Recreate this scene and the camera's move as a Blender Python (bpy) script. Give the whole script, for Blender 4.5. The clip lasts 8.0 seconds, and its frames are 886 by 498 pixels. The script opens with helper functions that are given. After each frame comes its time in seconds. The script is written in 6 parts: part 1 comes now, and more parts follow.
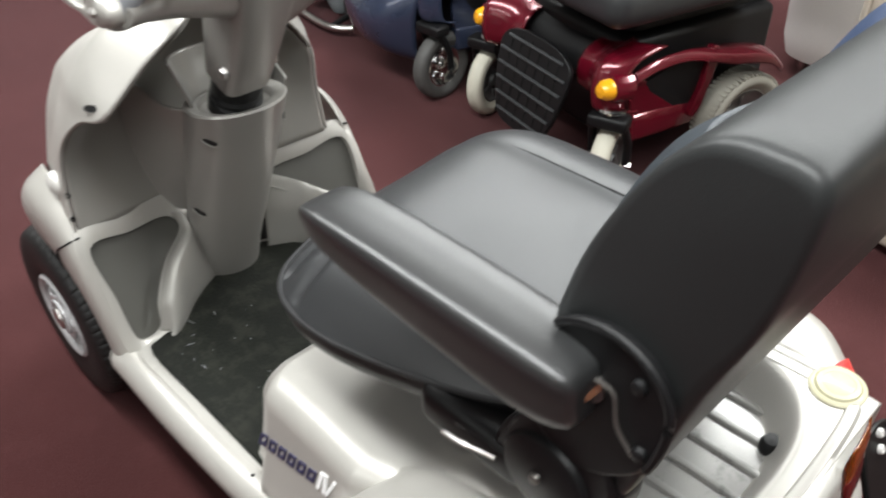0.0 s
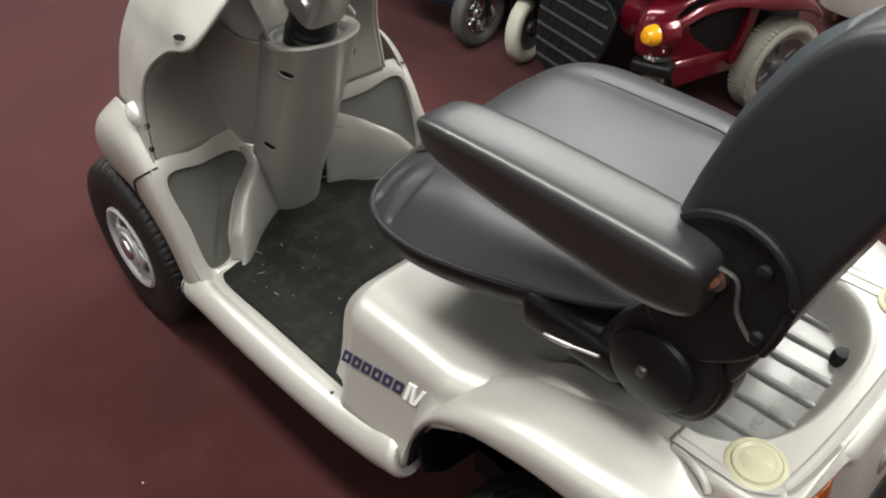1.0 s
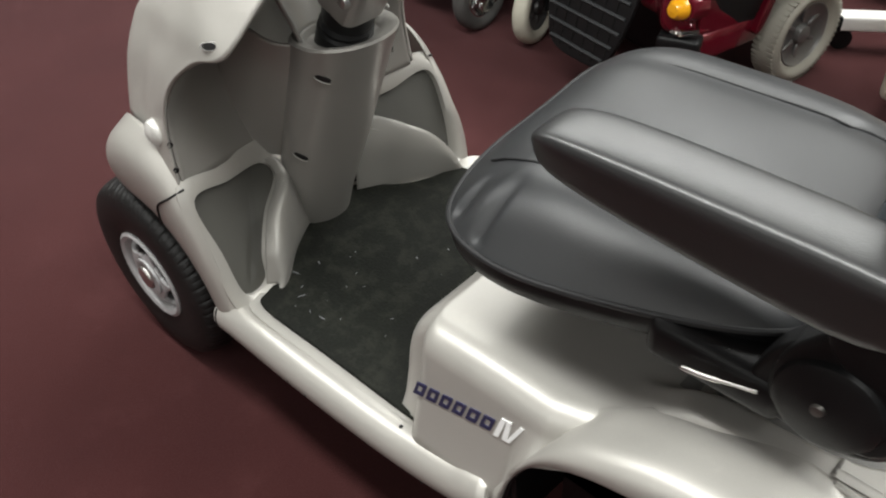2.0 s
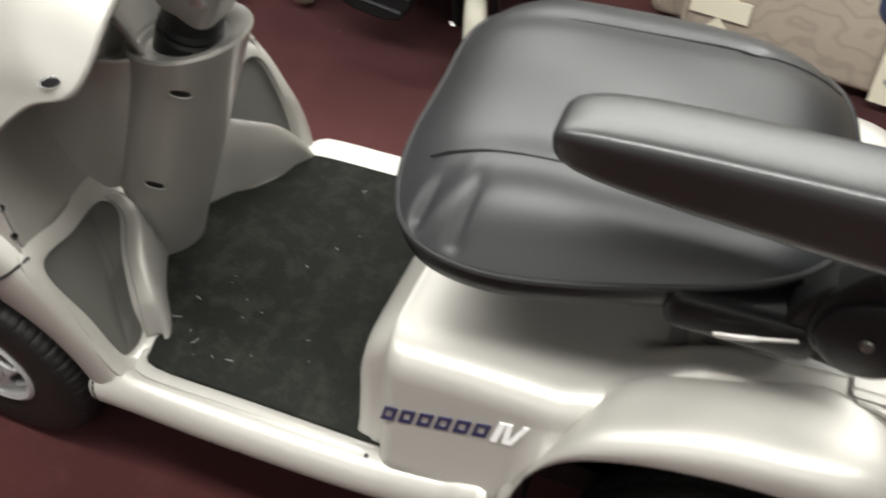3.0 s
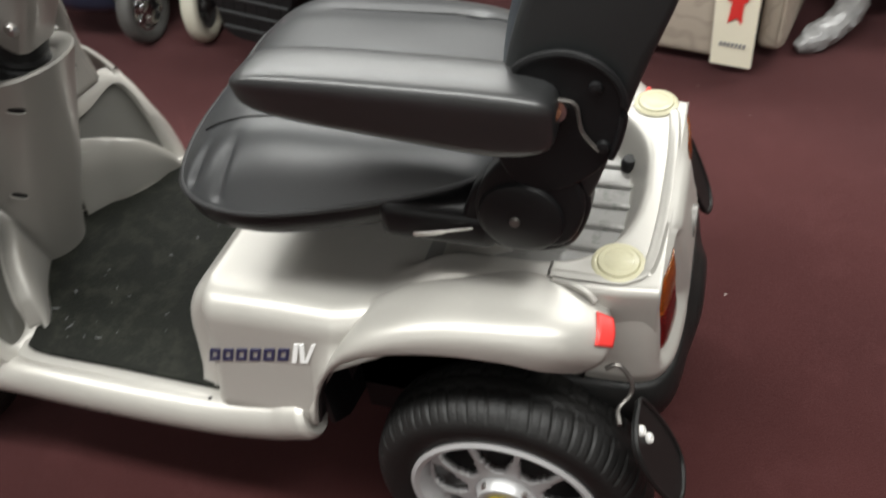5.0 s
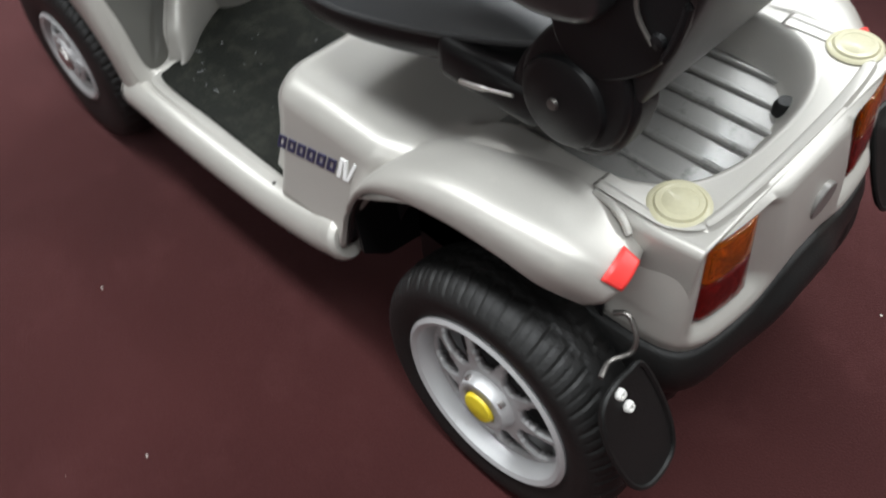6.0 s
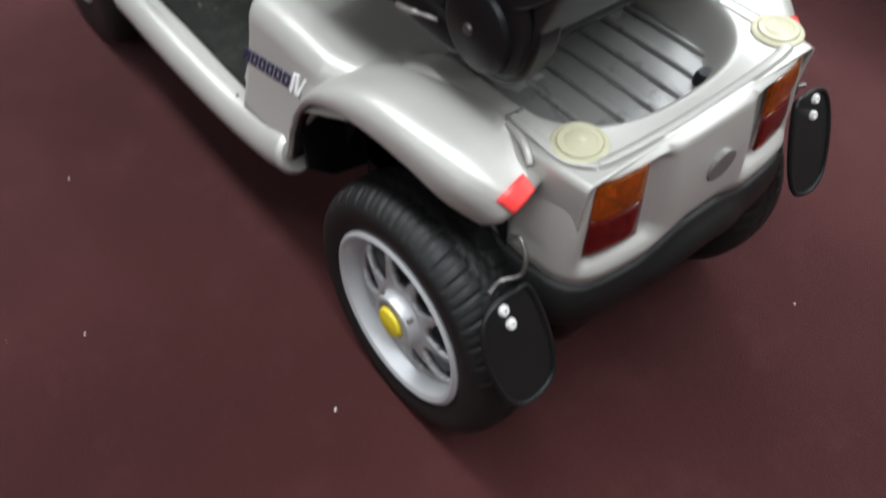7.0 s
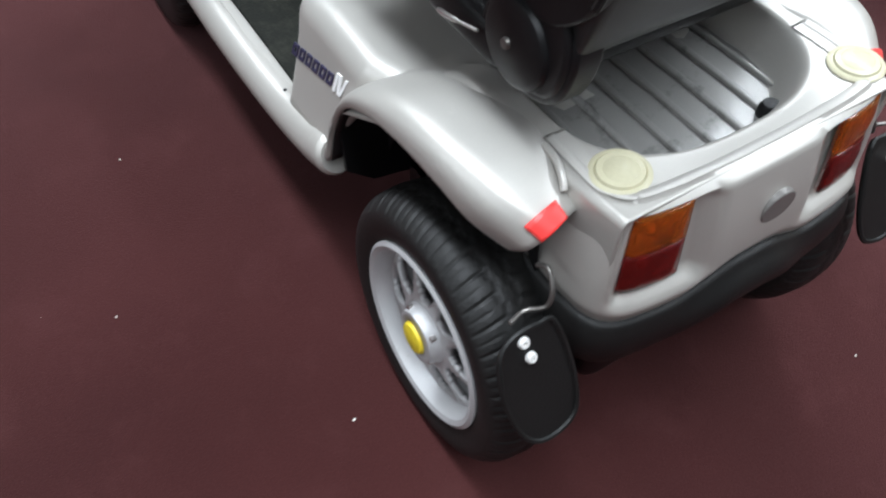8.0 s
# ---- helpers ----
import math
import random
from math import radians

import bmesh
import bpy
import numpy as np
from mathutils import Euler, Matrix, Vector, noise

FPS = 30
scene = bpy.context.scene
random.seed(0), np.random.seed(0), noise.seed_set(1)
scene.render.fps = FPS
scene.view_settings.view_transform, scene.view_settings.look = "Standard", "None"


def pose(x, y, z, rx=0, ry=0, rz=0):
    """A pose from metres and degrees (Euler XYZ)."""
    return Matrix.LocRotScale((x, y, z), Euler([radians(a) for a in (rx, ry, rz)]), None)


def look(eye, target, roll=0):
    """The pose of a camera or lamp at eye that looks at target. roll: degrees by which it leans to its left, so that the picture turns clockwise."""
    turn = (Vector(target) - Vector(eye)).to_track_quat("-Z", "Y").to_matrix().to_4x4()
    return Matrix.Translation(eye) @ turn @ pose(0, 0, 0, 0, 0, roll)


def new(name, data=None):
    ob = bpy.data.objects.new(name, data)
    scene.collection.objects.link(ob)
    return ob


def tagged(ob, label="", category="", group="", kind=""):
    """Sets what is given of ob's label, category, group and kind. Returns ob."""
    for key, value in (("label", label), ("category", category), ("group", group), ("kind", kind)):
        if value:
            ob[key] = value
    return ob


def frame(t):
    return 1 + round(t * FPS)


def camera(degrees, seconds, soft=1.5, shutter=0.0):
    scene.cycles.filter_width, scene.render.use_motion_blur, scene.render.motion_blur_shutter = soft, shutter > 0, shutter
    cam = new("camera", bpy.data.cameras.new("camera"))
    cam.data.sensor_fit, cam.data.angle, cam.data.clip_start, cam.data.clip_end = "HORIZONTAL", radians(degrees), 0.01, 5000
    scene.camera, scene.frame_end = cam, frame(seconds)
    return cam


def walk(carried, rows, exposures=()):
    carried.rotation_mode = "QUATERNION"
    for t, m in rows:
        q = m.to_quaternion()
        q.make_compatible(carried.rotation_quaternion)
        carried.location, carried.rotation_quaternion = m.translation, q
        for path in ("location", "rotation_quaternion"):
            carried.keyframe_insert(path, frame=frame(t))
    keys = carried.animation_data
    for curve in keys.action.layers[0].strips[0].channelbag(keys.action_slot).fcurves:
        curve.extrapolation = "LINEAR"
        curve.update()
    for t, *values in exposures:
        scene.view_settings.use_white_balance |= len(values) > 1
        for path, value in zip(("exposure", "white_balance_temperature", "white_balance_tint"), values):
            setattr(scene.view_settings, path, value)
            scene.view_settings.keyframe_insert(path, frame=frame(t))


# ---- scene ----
cam = camera(57.7, 8.0, 2.0, 0.4)
PATH = [
    (0, (0.252, -0.55, 1.124), (-0.905, 0.547, -0.084), -0.9),
    (0.2, (0.260, -0.612, 1.126), (-0.856, 0.427, -0.002), -0.6),
    (0.5, (0.255, -0.656, 1.13), (-0.868, 0.424, -0.123), 0.5),
    (1, (0.231, -0.664, 1.114), (-0.89, 0.387, -0.166), -0.6),
    (1.5, (0.192, -0.686, 1.106), (-0.886, 0.382, -0.197), -0.7),
    (1.7, (0.144, -0.675, 1.094), (-0.948, 0.368, -0.218), -2.0),
    (2.8, (-0.126, -0.672, 1.08), (-0.784, 0.604, -0.314), -2.0),
    (3, (-0.161, -0.697, 1.082), (-0.661, 0.611, -0.346), 0.4),
    (3.2, (-0.160, -0.706, 1.098), (-0.566, 0.545, -0.274), 1.2),
    (3.5, (-0.172, -0.721, 1.113), (-0.623, 0.704, -0.216), -0.1),
    (3.7, (-0.150, -0.744, 1.127), (-0.636, 0.638, -0.082), -1.1),
    (3.8, (-0.136, -0.739, 1.126), (-0.637, 0.643, -0.073), -3.2),
    (4, (-0.121, -0.746, 1.132), (-0.593, 0.729, -0.134), -5.1),
    (4.5, (-0.012, -0.783, 1.145), (-0.484, 0.748, -0.051), -7.7),
    (4.8, (0.099, -0.793, 1.113), (-0.355, 0.669, -0.175), -5.2),
    (5, (0.156, -0.791, 1.11), (-0.382, 0.566, -0.258), -7.1),
    (5.2, (0.191, -0.774, 1.101), (-0.453, 0.513, -0.287), -8.2),
    (6.3, (0.359, -0.588, 1.007), (-0.603, 0.162, -0.578), -2.7),
    (6.5, (0.382, -0.573, 1.012), (-0.576, 0.161, -0.582), -2.8),
    (6.8, (0.427, -0.61, 1.021), (-0.518, 0.255, -0.515), 1.7),
    (7, (0.452, -0.631, 1.026), (-0.475, 0.203, -0.538), 4.3),
    (7.2, (0.461, -0.633, 1.011), (-0.325, 0.080, -0.565), 5.4),
    (7.5, (0.463, -0.64, 1.006), (-0.519, 0.101, -0.57), 2.5),
    (8, (0.441, -0.567, 1.009), (-0.578, 0.123, -0.567), 3.1),
]
walk(cam, [(t, look(eye, target, roll)) for t, eye, target, roll in PATH],
     exposures=[(0.0, 0.14, 6600, 10), (0.6, 0.08, 6700, 10), (1.0, -0.10, 6850, 10), (1.5, -0.44, 6750, 10), (1.7, -0.42, 6750, 10), (2.8, 0.0, 6900, 10), (4.5, 0.02, 6900, 10), (5.2, -0.15, 6750, 10), (6.3, -0.19, 6300, 10), (7.0, -0.18, 6200, 10), (7.6, 0.02, 6050, 10), (8.0, -0.02, 6000, 10)])

# true metres for one drawn unit
K = 1.067

# ---- light of the showroom ----
world = bpy.data.worlds.new("room_air")
scene.world = world
world.use_nodes = True
world.node_tree.nodes["Background"].inputs[0].default_value = (0.80, 0.86, 1.0, 1)
world.node_tree.nodes["Background"].inputs[1].default_value = 0.06


def ceiling_lamp(x, y, sx, sy, watts, turn=0.0, z=2.34, colour=(0.95, 0.99, 1.0)):
    data = bpy.data.lights.new("ceiling_lamp", "AREA")
    data.shape, data.size, data.size_y, data.energy, data.color = "RECTANGLE", sx, sy, watts, colour
    ob = new("ceiling_lamp", data)
    ob.matrix_world = pose(x, y, z, 0, 0, turn)
    # the open tube lights the ceiling above it as well
    glow = bpy.data.lights.new("ceiling_wash", "AREA")
    glow.shape, glow.size, glow.size_y, glow.energy, glow.color = "RECTANGLE", sx, sy, watts * 0.22, colour
    new("ceiling_wash", glow).matrix_world = pose(x, y, z + 0.01, 180, 0, turn)
    return ob


ceiling_lamp(-0.8, -0.55, 4.4, 0.30, 109)
ceiling_lamp(-0.4, 1.85, 5.4, 0.30, 192)
# unseen row, added in place of window light from the near side
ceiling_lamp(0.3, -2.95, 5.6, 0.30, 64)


# ---- materials ----
def material(name, colour, rough=0.5, metal=0.0, spread=0.12, grain=300.0, bump=0.0, stain=6.0, dark=None, coat=0.0, worn=0.0, spec=0.5, cover=0.60):
    """Two scales of variation: broad stains and fine grain; worn mixes in the colour dark."""
    m = bpy.data.materials.new(name)
    m.use_nodes = True
    nt = m.node_tree
    b = nt.nodes["Principled BSDF"]
    tc = nt.nodes.new("ShaderNodeTexCoord")
    n1 = nt.nodes.new("ShaderNodeTexNoise")
    n1.inputs["Scale"].default_value = stain
    n1.inputs["Detail"].default_value = 6
    n2 = nt.nodes.new("ShaderNodeTexNoise")
    n2.inputs["Scale"].default_value = grain
    n2.inputs["Detail"].default_value = 3
    for n in (n1, n2):
        nt.links.new(tc.outputs["Object"], n.inputs["Vector"])
    ramp = nt.nodes.new("ShaderNodeValToRGB")
    lo = [c * (1 - spread) for c in colour]
    hi = [min(1.0, c * (1 + spread)) for c in colour]
    ramp.color_ramp.elements[0].color = (*lo, 1)
    ramp.color_ramp.elements[0].position = 0.3
    ramp.color_ramp.elements[1].color = (*hi, 1)
    ramp.color_ramp.elements[1].position = 0.7
    mixf = nt.nodes.new("ShaderNodeMath")
    mixf.operation = "MULTIPLY_ADD"
    mixf.inputs[1].default_value = 0.5
    nt.links.new(n2.outputs["Fac"], mixf.inputs[0])
    half = nt.nodes.new("ShaderNodeMath")
    half.operation = "MULTIPLY"
    half.inputs[1].default_value = 0.5
    nt.links.new(n1.outputs["Fac"], half.inputs[0])
    nt.links.new(half.outputs[0], mixf.inputs[2])
    nt.links.new(mixf.outputs[0], ramp.inputs[0])
    col = ramp.outputs[0]
    if dark is not None:
        n3 = nt.nodes.new("ShaderNodeTexNoise")
        n3.inputs["Scale"].default_value = stain * 5
        n3.inputs["Detail"].default_value = 8
        n3.inputs["Roughness"].default_value = 0.7
        nt.links.new(tc.outputs["Object"], n3.inputs["Vector"])
        r3 = nt.nodes.new("ShaderNodeValToRGB")
        r3.color_ramp.elements[0].position = cover
        r3.color_ramp.elements[1].position = cover + 0.12
        r3.color_ramp.elements[0].color = (0, 0, 0, 1)
        r3.color_ramp.elements[1].color = (worn, worn, worn, 1)
        nt.links.new(n3.outputs["Fac"], r3.inputs[0])
        mx = nt.nodes.new("ShaderNodeMix")
        mx.data_type = "RGBA"
        nt.links.new(r3.outputs[0], mx.inputs["Factor"])
        nt.links.new(col, mx.inputs["A"])
        mx.inputs["B"].default_value = (*dark, 1)
        col = mx.outputs["Result"]
    nt.links.new(col, b.inputs["Base Color"])
    rr = nt.nodes.new("ShaderNodeMapRange")
    rr.inputs["To Min"].default_value = max(0.03, rough - 0.07)
    rr.inputs["To Max"].default_value = min(1.0, rough + 0.07)
    nt.links.new(n1.outputs["Fac"], rr.inputs["Value"])
    nt.links.new(rr.outputs[0], b.inputs["Roughness"])
    b.inputs["Metallic"].default_value = metal
    b.inputs["Specular IOR Level"].default_value = spec
    b.inputs["Coat Weight"].default_value = coat
    b.inputs["Coat Roughness"].default_value = 0.12
    if bump:
        bp = nt.nodes.new("ShaderNodeBump")
        bp.inputs["Strength"].default_value = bump
        bp.inputs["Distance"].default_value = 0.002
        nt.links.new(n2.outputs["Fac"], bp.inputs["Height"])
        nt.links.new(bp.outputs[0], b.inputs["Normal"])
    return m


SILVER = material("silver_paint", (0.46, 0.444, 0.412), 0.41, 0.40, 0.07, 1100, 0.0, 5, (0.57, 0.55, 0.50), 0.0, 0.3)
# grey of the tiller; on inner cowl and column, silver's shade as base colour
GREY_SHADED_SHELL = material("grey_shaded_shell", (0.285, 0.274, 0.254), 0.35, 0.25, 0.06, 1500, 0.0, 5, (0.28, 0.27, 0.25), 0.15, 0.3)
# same silver moulding, with the footwell's shade put into its base colour
SHADED_SILVER = material("shaded_silver", (0.30, 0.290, 0.268), 0.40, 0.30, 0.06, 1500, 0.0, 5, (0.36, 0.35, 0.32), 0.0, 0.3)
# base darkened for the shade of seat and backrest; the dark smears are scuffs
SHADED_TRAY = material("shaded_tray_silver", (0.25, 0.244, 0.234), 0.36, 0.30, 0.12, 900, 0.0, 7, (0.10, 0.10, 0.095), 0.2, 0.7, 0.5, 0.56)
INFILL = material("panel_infill", (0.054, 0.052, 0.044), 0.65, 0.0, 0.12, 700, 0.2, 8)
MAT_RUBBER = material("mat_rubber", (0.0070, 0.0078, 0.0058), 0.78, 0.0, 0.50, 260, 0.6, 5, (0.021, 0.022, 0.0165), 0.0, 0.6, 0.18, 0.48)
VINYL = material("black_vinyl", (0.0255, 0.0268, 0.0285), 0.41, 0.0, 0.14, 650, 0.10, 4, None, 0.0, 0.0, 0.60)
VINYL_ARM = material("armrest_vinyl", (0.017, 0.0175, 0.018), 0.36, 0.0, 0.14, 650, 0.10, 5, None, 0.0, 0.0, 0.85)
VINYL_BACK = material("back_cover_vinyl", (0.0155, 0.0168, 0.0171), 0.44, 0.0, 0.14, 650, 0.10, 4, None, 0.0, 0.0, 0.48)
VINYL_SLATE = material("slate_vinyl", (0.022, 0.029, 0.036), 0.46, 0.0, 0.12, 650, 0.08, 5)
VINYL_BLUE = material("blue_vinyl", (0.030, 0.050, 0.105), 0.44, 0.0, 0.10, 650, 0.07, 5)
PIPING = material("black_piping", (0.012, 0.012, 0.013), 0.62, 0.0, 0.1, 300, 0.1)
BLACK = material("black_plastic", (0.007, 0.007, 0.0075), 0.42, 0.0, 0.25, 600, 0.12, 7, (0.018, 0.018, 0.018), 0.0, 0.3, 0.25)
BUMPER = material("bumper_plastic", (0.008, 0.008, 0.0078), 0.46, 0.0, 0.2, 500, 0.3, 7, None, 0.0, 0.0, 0.30)
RUBBER = material("tyre_rubber", (0.011, 0.0107, 0.0105), 0.50, 0.0, 0.3, 300, 0.3, 12, (0.028, 0.027, 0.025), 0.0, 0.5, 0.32)
RIM = material("rim_silver", (0.46, 0.46, 0.465), 0.36, 0.25, 0.08, 900, 0.0, 9, (0.25, 0.24, 0.23), 0.2, 0.5)
DARK_RIM = material("dark_rim", (0.10, 0.10, 0.10), 0.35, 0.5, 0.1, 300)
FOOT_RIB = material("footplate_rib", (0.036, 0.038, 0.040), 0.45, 0.0, 0.1, 300)
CHROME = material("chrome", (0.75, 0.75, 0.74), 0.14, 1.0, 0.05, 300)
STEEL = material("bolt_steel", (0.62, 0.60, 0.58), 0.30, 1.0, 0.1, 300)
YELLOW = material("yellow_cap", (0.72, 0.56, 0.03), 0.35, 0.0, 0.06, 400)
CREAM = material("cream_lens", (0.54, 0.51, 0.35), 0.50, 0.0, 0.06, 250, 0.15, 10, None, 0.2)
RED_REFLECT = material("red_reflector", (0.75, 0.045, 0.04), 0.35, 0.0, 0.08, 900, 0.1)
AMBER = material("amber_lens", (0.85, 0.24, 0.012), 0.12, 0.0, 0.20, 140, 0.5, 26)
RED_LENS = material("red_lens", (0.40, 0.015, 0.010), 0.12, 0.0, 0.20, 140, 0.5, 26)
for lens_mat in (AMBER, RED_LENS):
    lens_mat.node_tree.nodes["Principled BSDF"].inputs["Transmission Weight"].default_value = 0.88
REFLECTOR = material("lamp_reflector", (0.80, 0.79, 0.76), 0.28, 0.9, 0.30, 60, 0.6, 40)
BADGE = material("badge_grey", (0.22, 0.21, 0.20), 0.4, 0.4, 0.1, 600)
DECAL_BLUE = material("decal_blue", (0.022, 0.022, 0.06), 0.4, 0.0, 0.1, 400)
DECAL_WHITE = material("decal_white", (0.85, 0.85, 0.84), 0.4, 0.0, 0.04, 400)
DARK_STEEL = material("dark_steel", (0.16, 0.15, 0.14), 0.38, 0.8, 0.15, 300)
COPPER = material("copper_bolt", (0.45, 0.20, 0.12), 0.35, 0.8, 0.2, 200)
RED_PAINT = material("red_metallic_paint", (0.14, 0.0045, 0.015), 0.22, 0.35, 0.15, 1200, 0.0, 5, None, 0.9)
NAVY_PAINT = material("navy_paint", (0.034, 0.045, 0.082), 0.28, 0.25, 0.15, 1200, 0.0, 5, None, 0.7)
SLATE = material("slate_moulding", (0.17, 0.19, 0.20), 0.35, 0.1, 0.10, 900, 0.0, 6, None, 0.3)
CREAM_TYRE = material("cream_tyre", (0.50, 0.48, 0.40), 0.60, 0.0, 0.10, 400, 0.2, 12, (0.33, 0.30, 0.25), 0.0, 0.5)
CLEAR_LENS = material("clear_lens", (0.58, 0.57, 0.54), 0.18, 0.0, 0.15, 200, 0.3, 30)
DRIVE_TYRE = material("drive_tyre", (0.33, 0.315, 0.27), 0.62, 0.0, 0.12, 400, 0.2, 12, (0.20, 0.19, 0.16), 0.0, 0.5)
DRIVE_RIM = material("drive_rim", (0.26, 0.26, 0.255), 0.30, 0.7, 0.12, 300)
GREY_TYRE = material("grey_tyre", (0.075, 0.073, 0.070), 0.60, 0.0, 0.12, 400, 0.2, 12)
ORANGE_LAMP = material("orange_lamp", (0.85, 0.38, 0.015), 0.2, 0.0, 0.08, 300, 0.1, 20, None, 0.4)
ORANGE_RED = material("orange_red_plastic", (0.58, 0.11, 0.065), 0.35, 0.0, 0.08, 300)
BLUE_BUTTON = material("blue_button", (0.14, 0.21, 0.62), 0.35, 0.0, 0.08, 300)
GRIP_GREY = material("grip_grey", (0.20, 0.205, 0.22), 0.5, 0.0, 0.1, 400, 0.2)
CARD_CREAM = material("card_cream", (0.86, 0.82, 0.66), 0.55, 0.0, 0.03, 300)
PAPER = material("paper_white", (0.80, 0.79, 0.72), 0.6, 0.0, 0.03, 300)
WHITE_PLASTIC = material("white_plastic", (0.80, 0.79, 0.76), 0.4, 0.0, 0.05, 300)
PLASTER = material("wall_plaster", (0.34, 0.33, 0.31), 0.8, 0.0, 0.05, 200, 0.2, 2)
CEILING = material("ceiling_white", (0.74, 0.74, 0.72), 0.85, 0.0, 0.04, 200, 0.2, 2)
PLASTIC_WRAP = material("grey_plastic_wrap", (0.30, 0.30, 0.30), 0.18, 0.0, 0.2, 60, 0.6, 14)


def fabric_material():
    """Beige jacquard: horizontal ribs broken by swirling figures."""
    m = material("beige_jacquard", (0.43, 0.375, 0.31), 0.85, 0.0, 0.12, 900, 0.3, 7)
    nt = m.node_tree
    b = nt.nodes["Principled BSDF"]
    tc = nt.nodes.new("ShaderNodeTexCoord")
    mp = nt.nodes.new("ShaderNodeMapping")
    mp.inputs["Scale"].default_value = (1, 1, 1.25)
    nt.links.new(tc.outputs["Object"], mp.inputs["Vector"])
    wv = nt.nodes.new("ShaderNodeTexWave")
    wv.wave_type, wv.rings_direction = "RINGS", "Y"
    wv.inputs["Scale"].default_value = 4.4
    wv.inputs["Distortion"].default_value = 17
    wv.inputs["Detail"].default_value = 2
    wv.inputs["Detail Scale"].default_value = 1.6
    nt.links.new(mp.outputs[0], wv.inputs["Vector"])
    ribs = nt.nodes.new("ShaderNodeTexWave")
    ribs.wave_type, ribs.bands_direction = "BANDS", "Z"
    ribs.inputs["Scale"].default_value = 75
    ribs.inputs["Distortion"].default_value = 1.5
    nt.links.new(tc.outputs["Object"], ribs.inputs["Vector"])
    both_waves = nt.nodes.new("ShaderNodeMath")
    both_waves.operation = "MULTIPLY_ADD"
    both_waves.inputs[1].default_value = 0.30
    nt.links.new(ribs.outputs["Fac"], both_waves.inputs[0])
    nt.links.new(wv.outputs["Fac"], both_waves.inputs[2])
    ramp = nt.nodes.new("ShaderNodeValToRGB")
    ramp.color_ramp.elements[0].position, ramp.color_ramp.elements[1].position = 0.03, 0.42
    ramp.color_ramp.elements[0].color, ramp.color_ramp.elements[1].color = (0.80, 0.79, 0.78, 1), (1.02, 1.015, 1.01, 1)
    nt.links.new(both_waves.outputs[0], ramp.inputs[0])
    mx = nt.nodes.new("ShaderNodeMix")
    mx.data_type, mx.blend_type = "RGBA", "MULTIPLY"
    mx.inputs["Factor"].default_value = 1.0
    old = b.inputs["Base Color"].links[0].from_socket
    nt.links.new(old, mx.inputs["A"])
    nt.links.new(ramp.outputs[0], mx.inputs["B"])
    nt.links.new(mx.outputs["Result"], b.inputs["Base Color"])
    return m


def carpet_material():
    m = material("maroon_carpet", (0.044, 0.0138, 0.0132), 0.95, 0.0, 0.45, 420, 0.9, 1.6, (0.064, 0.0222, 0.0218), 0.0, 0.38, 0.05, 0.52)
    b = m.node_tree.nodes["Principled BSDF"]
    b.inputs["Sheen Weight"].default_value = 0.24
    b.inputs["Sheen Tint"].default_value = (0.85, 0.50, 0.54, 1)
    return m


FABRIC = fabric_material()
CARPET = carpet_material()


# ---- mesh helpers ----
def finish(name, bm, mat, parent=None, label="", sharp=38, thick=0.0, bevel=0.0, scale=K):
    """Links a bmesh as one mesh object; drawn units become metres."""
    bm.transform(Matrix.Scale(scale, 4))
    bmesh.ops.recalc_face_normals(bm, faces=bm.faces)
    bm.normal_update()
    for fc in bm.faces:
        fc.smooth = True
    lim = radians(sharp)
    for e in bm.edges:
        if len(e.link_faces) == 2 and e.calc_face_angle(0.0) > lim:
            e.smooth = False
    me = bpy.data.meshes.new(name)
    bm.to_mesh(me)
    bm.free()
    me.materials.append(mat)
    ob = new(name, me)
    if parent is not None:
        ob.parent = parent
    if thick:
        md = ob.modifiers.new("Solidify", "SOLIDIFY")
        md.thickness, md.offset = thick * scale, 0
    if bevel:
        md = ob.modifiers.new("Bevel", "BEVEL")
        md.width, md.segments, md.limit_method = bevel * scale, 3, "ANGLE"
    if label:
        ob["label"] = label
    return ob


SHELL = set()


def part(name, bm, mat, parent, label="", **kw):
    """One mesh under a thing or a part. Pieces of the scooter's shell share its slight lean on the suspension and its wider far side."""
    shell = parent in SHELL
    if shell:
        for v in bm.verts:
            f = max(0.0, min(1.0, (v.co.y + 0.20) / 0.40))
            rear = smooth01(-0.745, -0.69, v.co.x)
            v.co.y += 0.022 * f * rear - 0.010 * max(0.0, v.co.y / 0.24) * (1 - rear)
            v.co.z += 0.011 * f * smooth01(-0.2, 0.1, v.co.x)
    ob = finish(name, bm, mat, parent, label, **kw)
    if shell:
        SHELL.add(ob)
    return ob


def thing(name, at, label, category, turn=0.0, group="", kind=""):
    ob = new(name)
    ob.empty_display_size = 0.1
    ob.matrix_world = pose(at[0] * K, at[1] * K, at[2] * K, 0, 0, turn)
    return tagged(ob, label, category, group, kind)


def spline(pts, n, closed=False):
    """n points a segment on a Catmull-Rom curve through pts."""
    pts = [Vector(p) for p in pts]
    out, m = [], len(pts)
    for i in range(m if closed else m - 1):
        if closed:
            a, b, c, d = pts[i - 1], pts[i], pts[(i + 1) % m], pts[(i + 2) % m]
        else:
            a, b, c, d = pts[max(i - 1, 0)], pts[i], pts[i + 1], pts[min(i + 2, m - 1)]
        for k in range(n):
            t = k / n
            out.append(0.5 * (2 * b + (c - a) * t + (2 * a - 5 * b + 4 * c - d) * t * t + (3 * b - a - 3 * c + d) * t ** 3))
    if not closed:
        out.append(pts[-1])
    return out


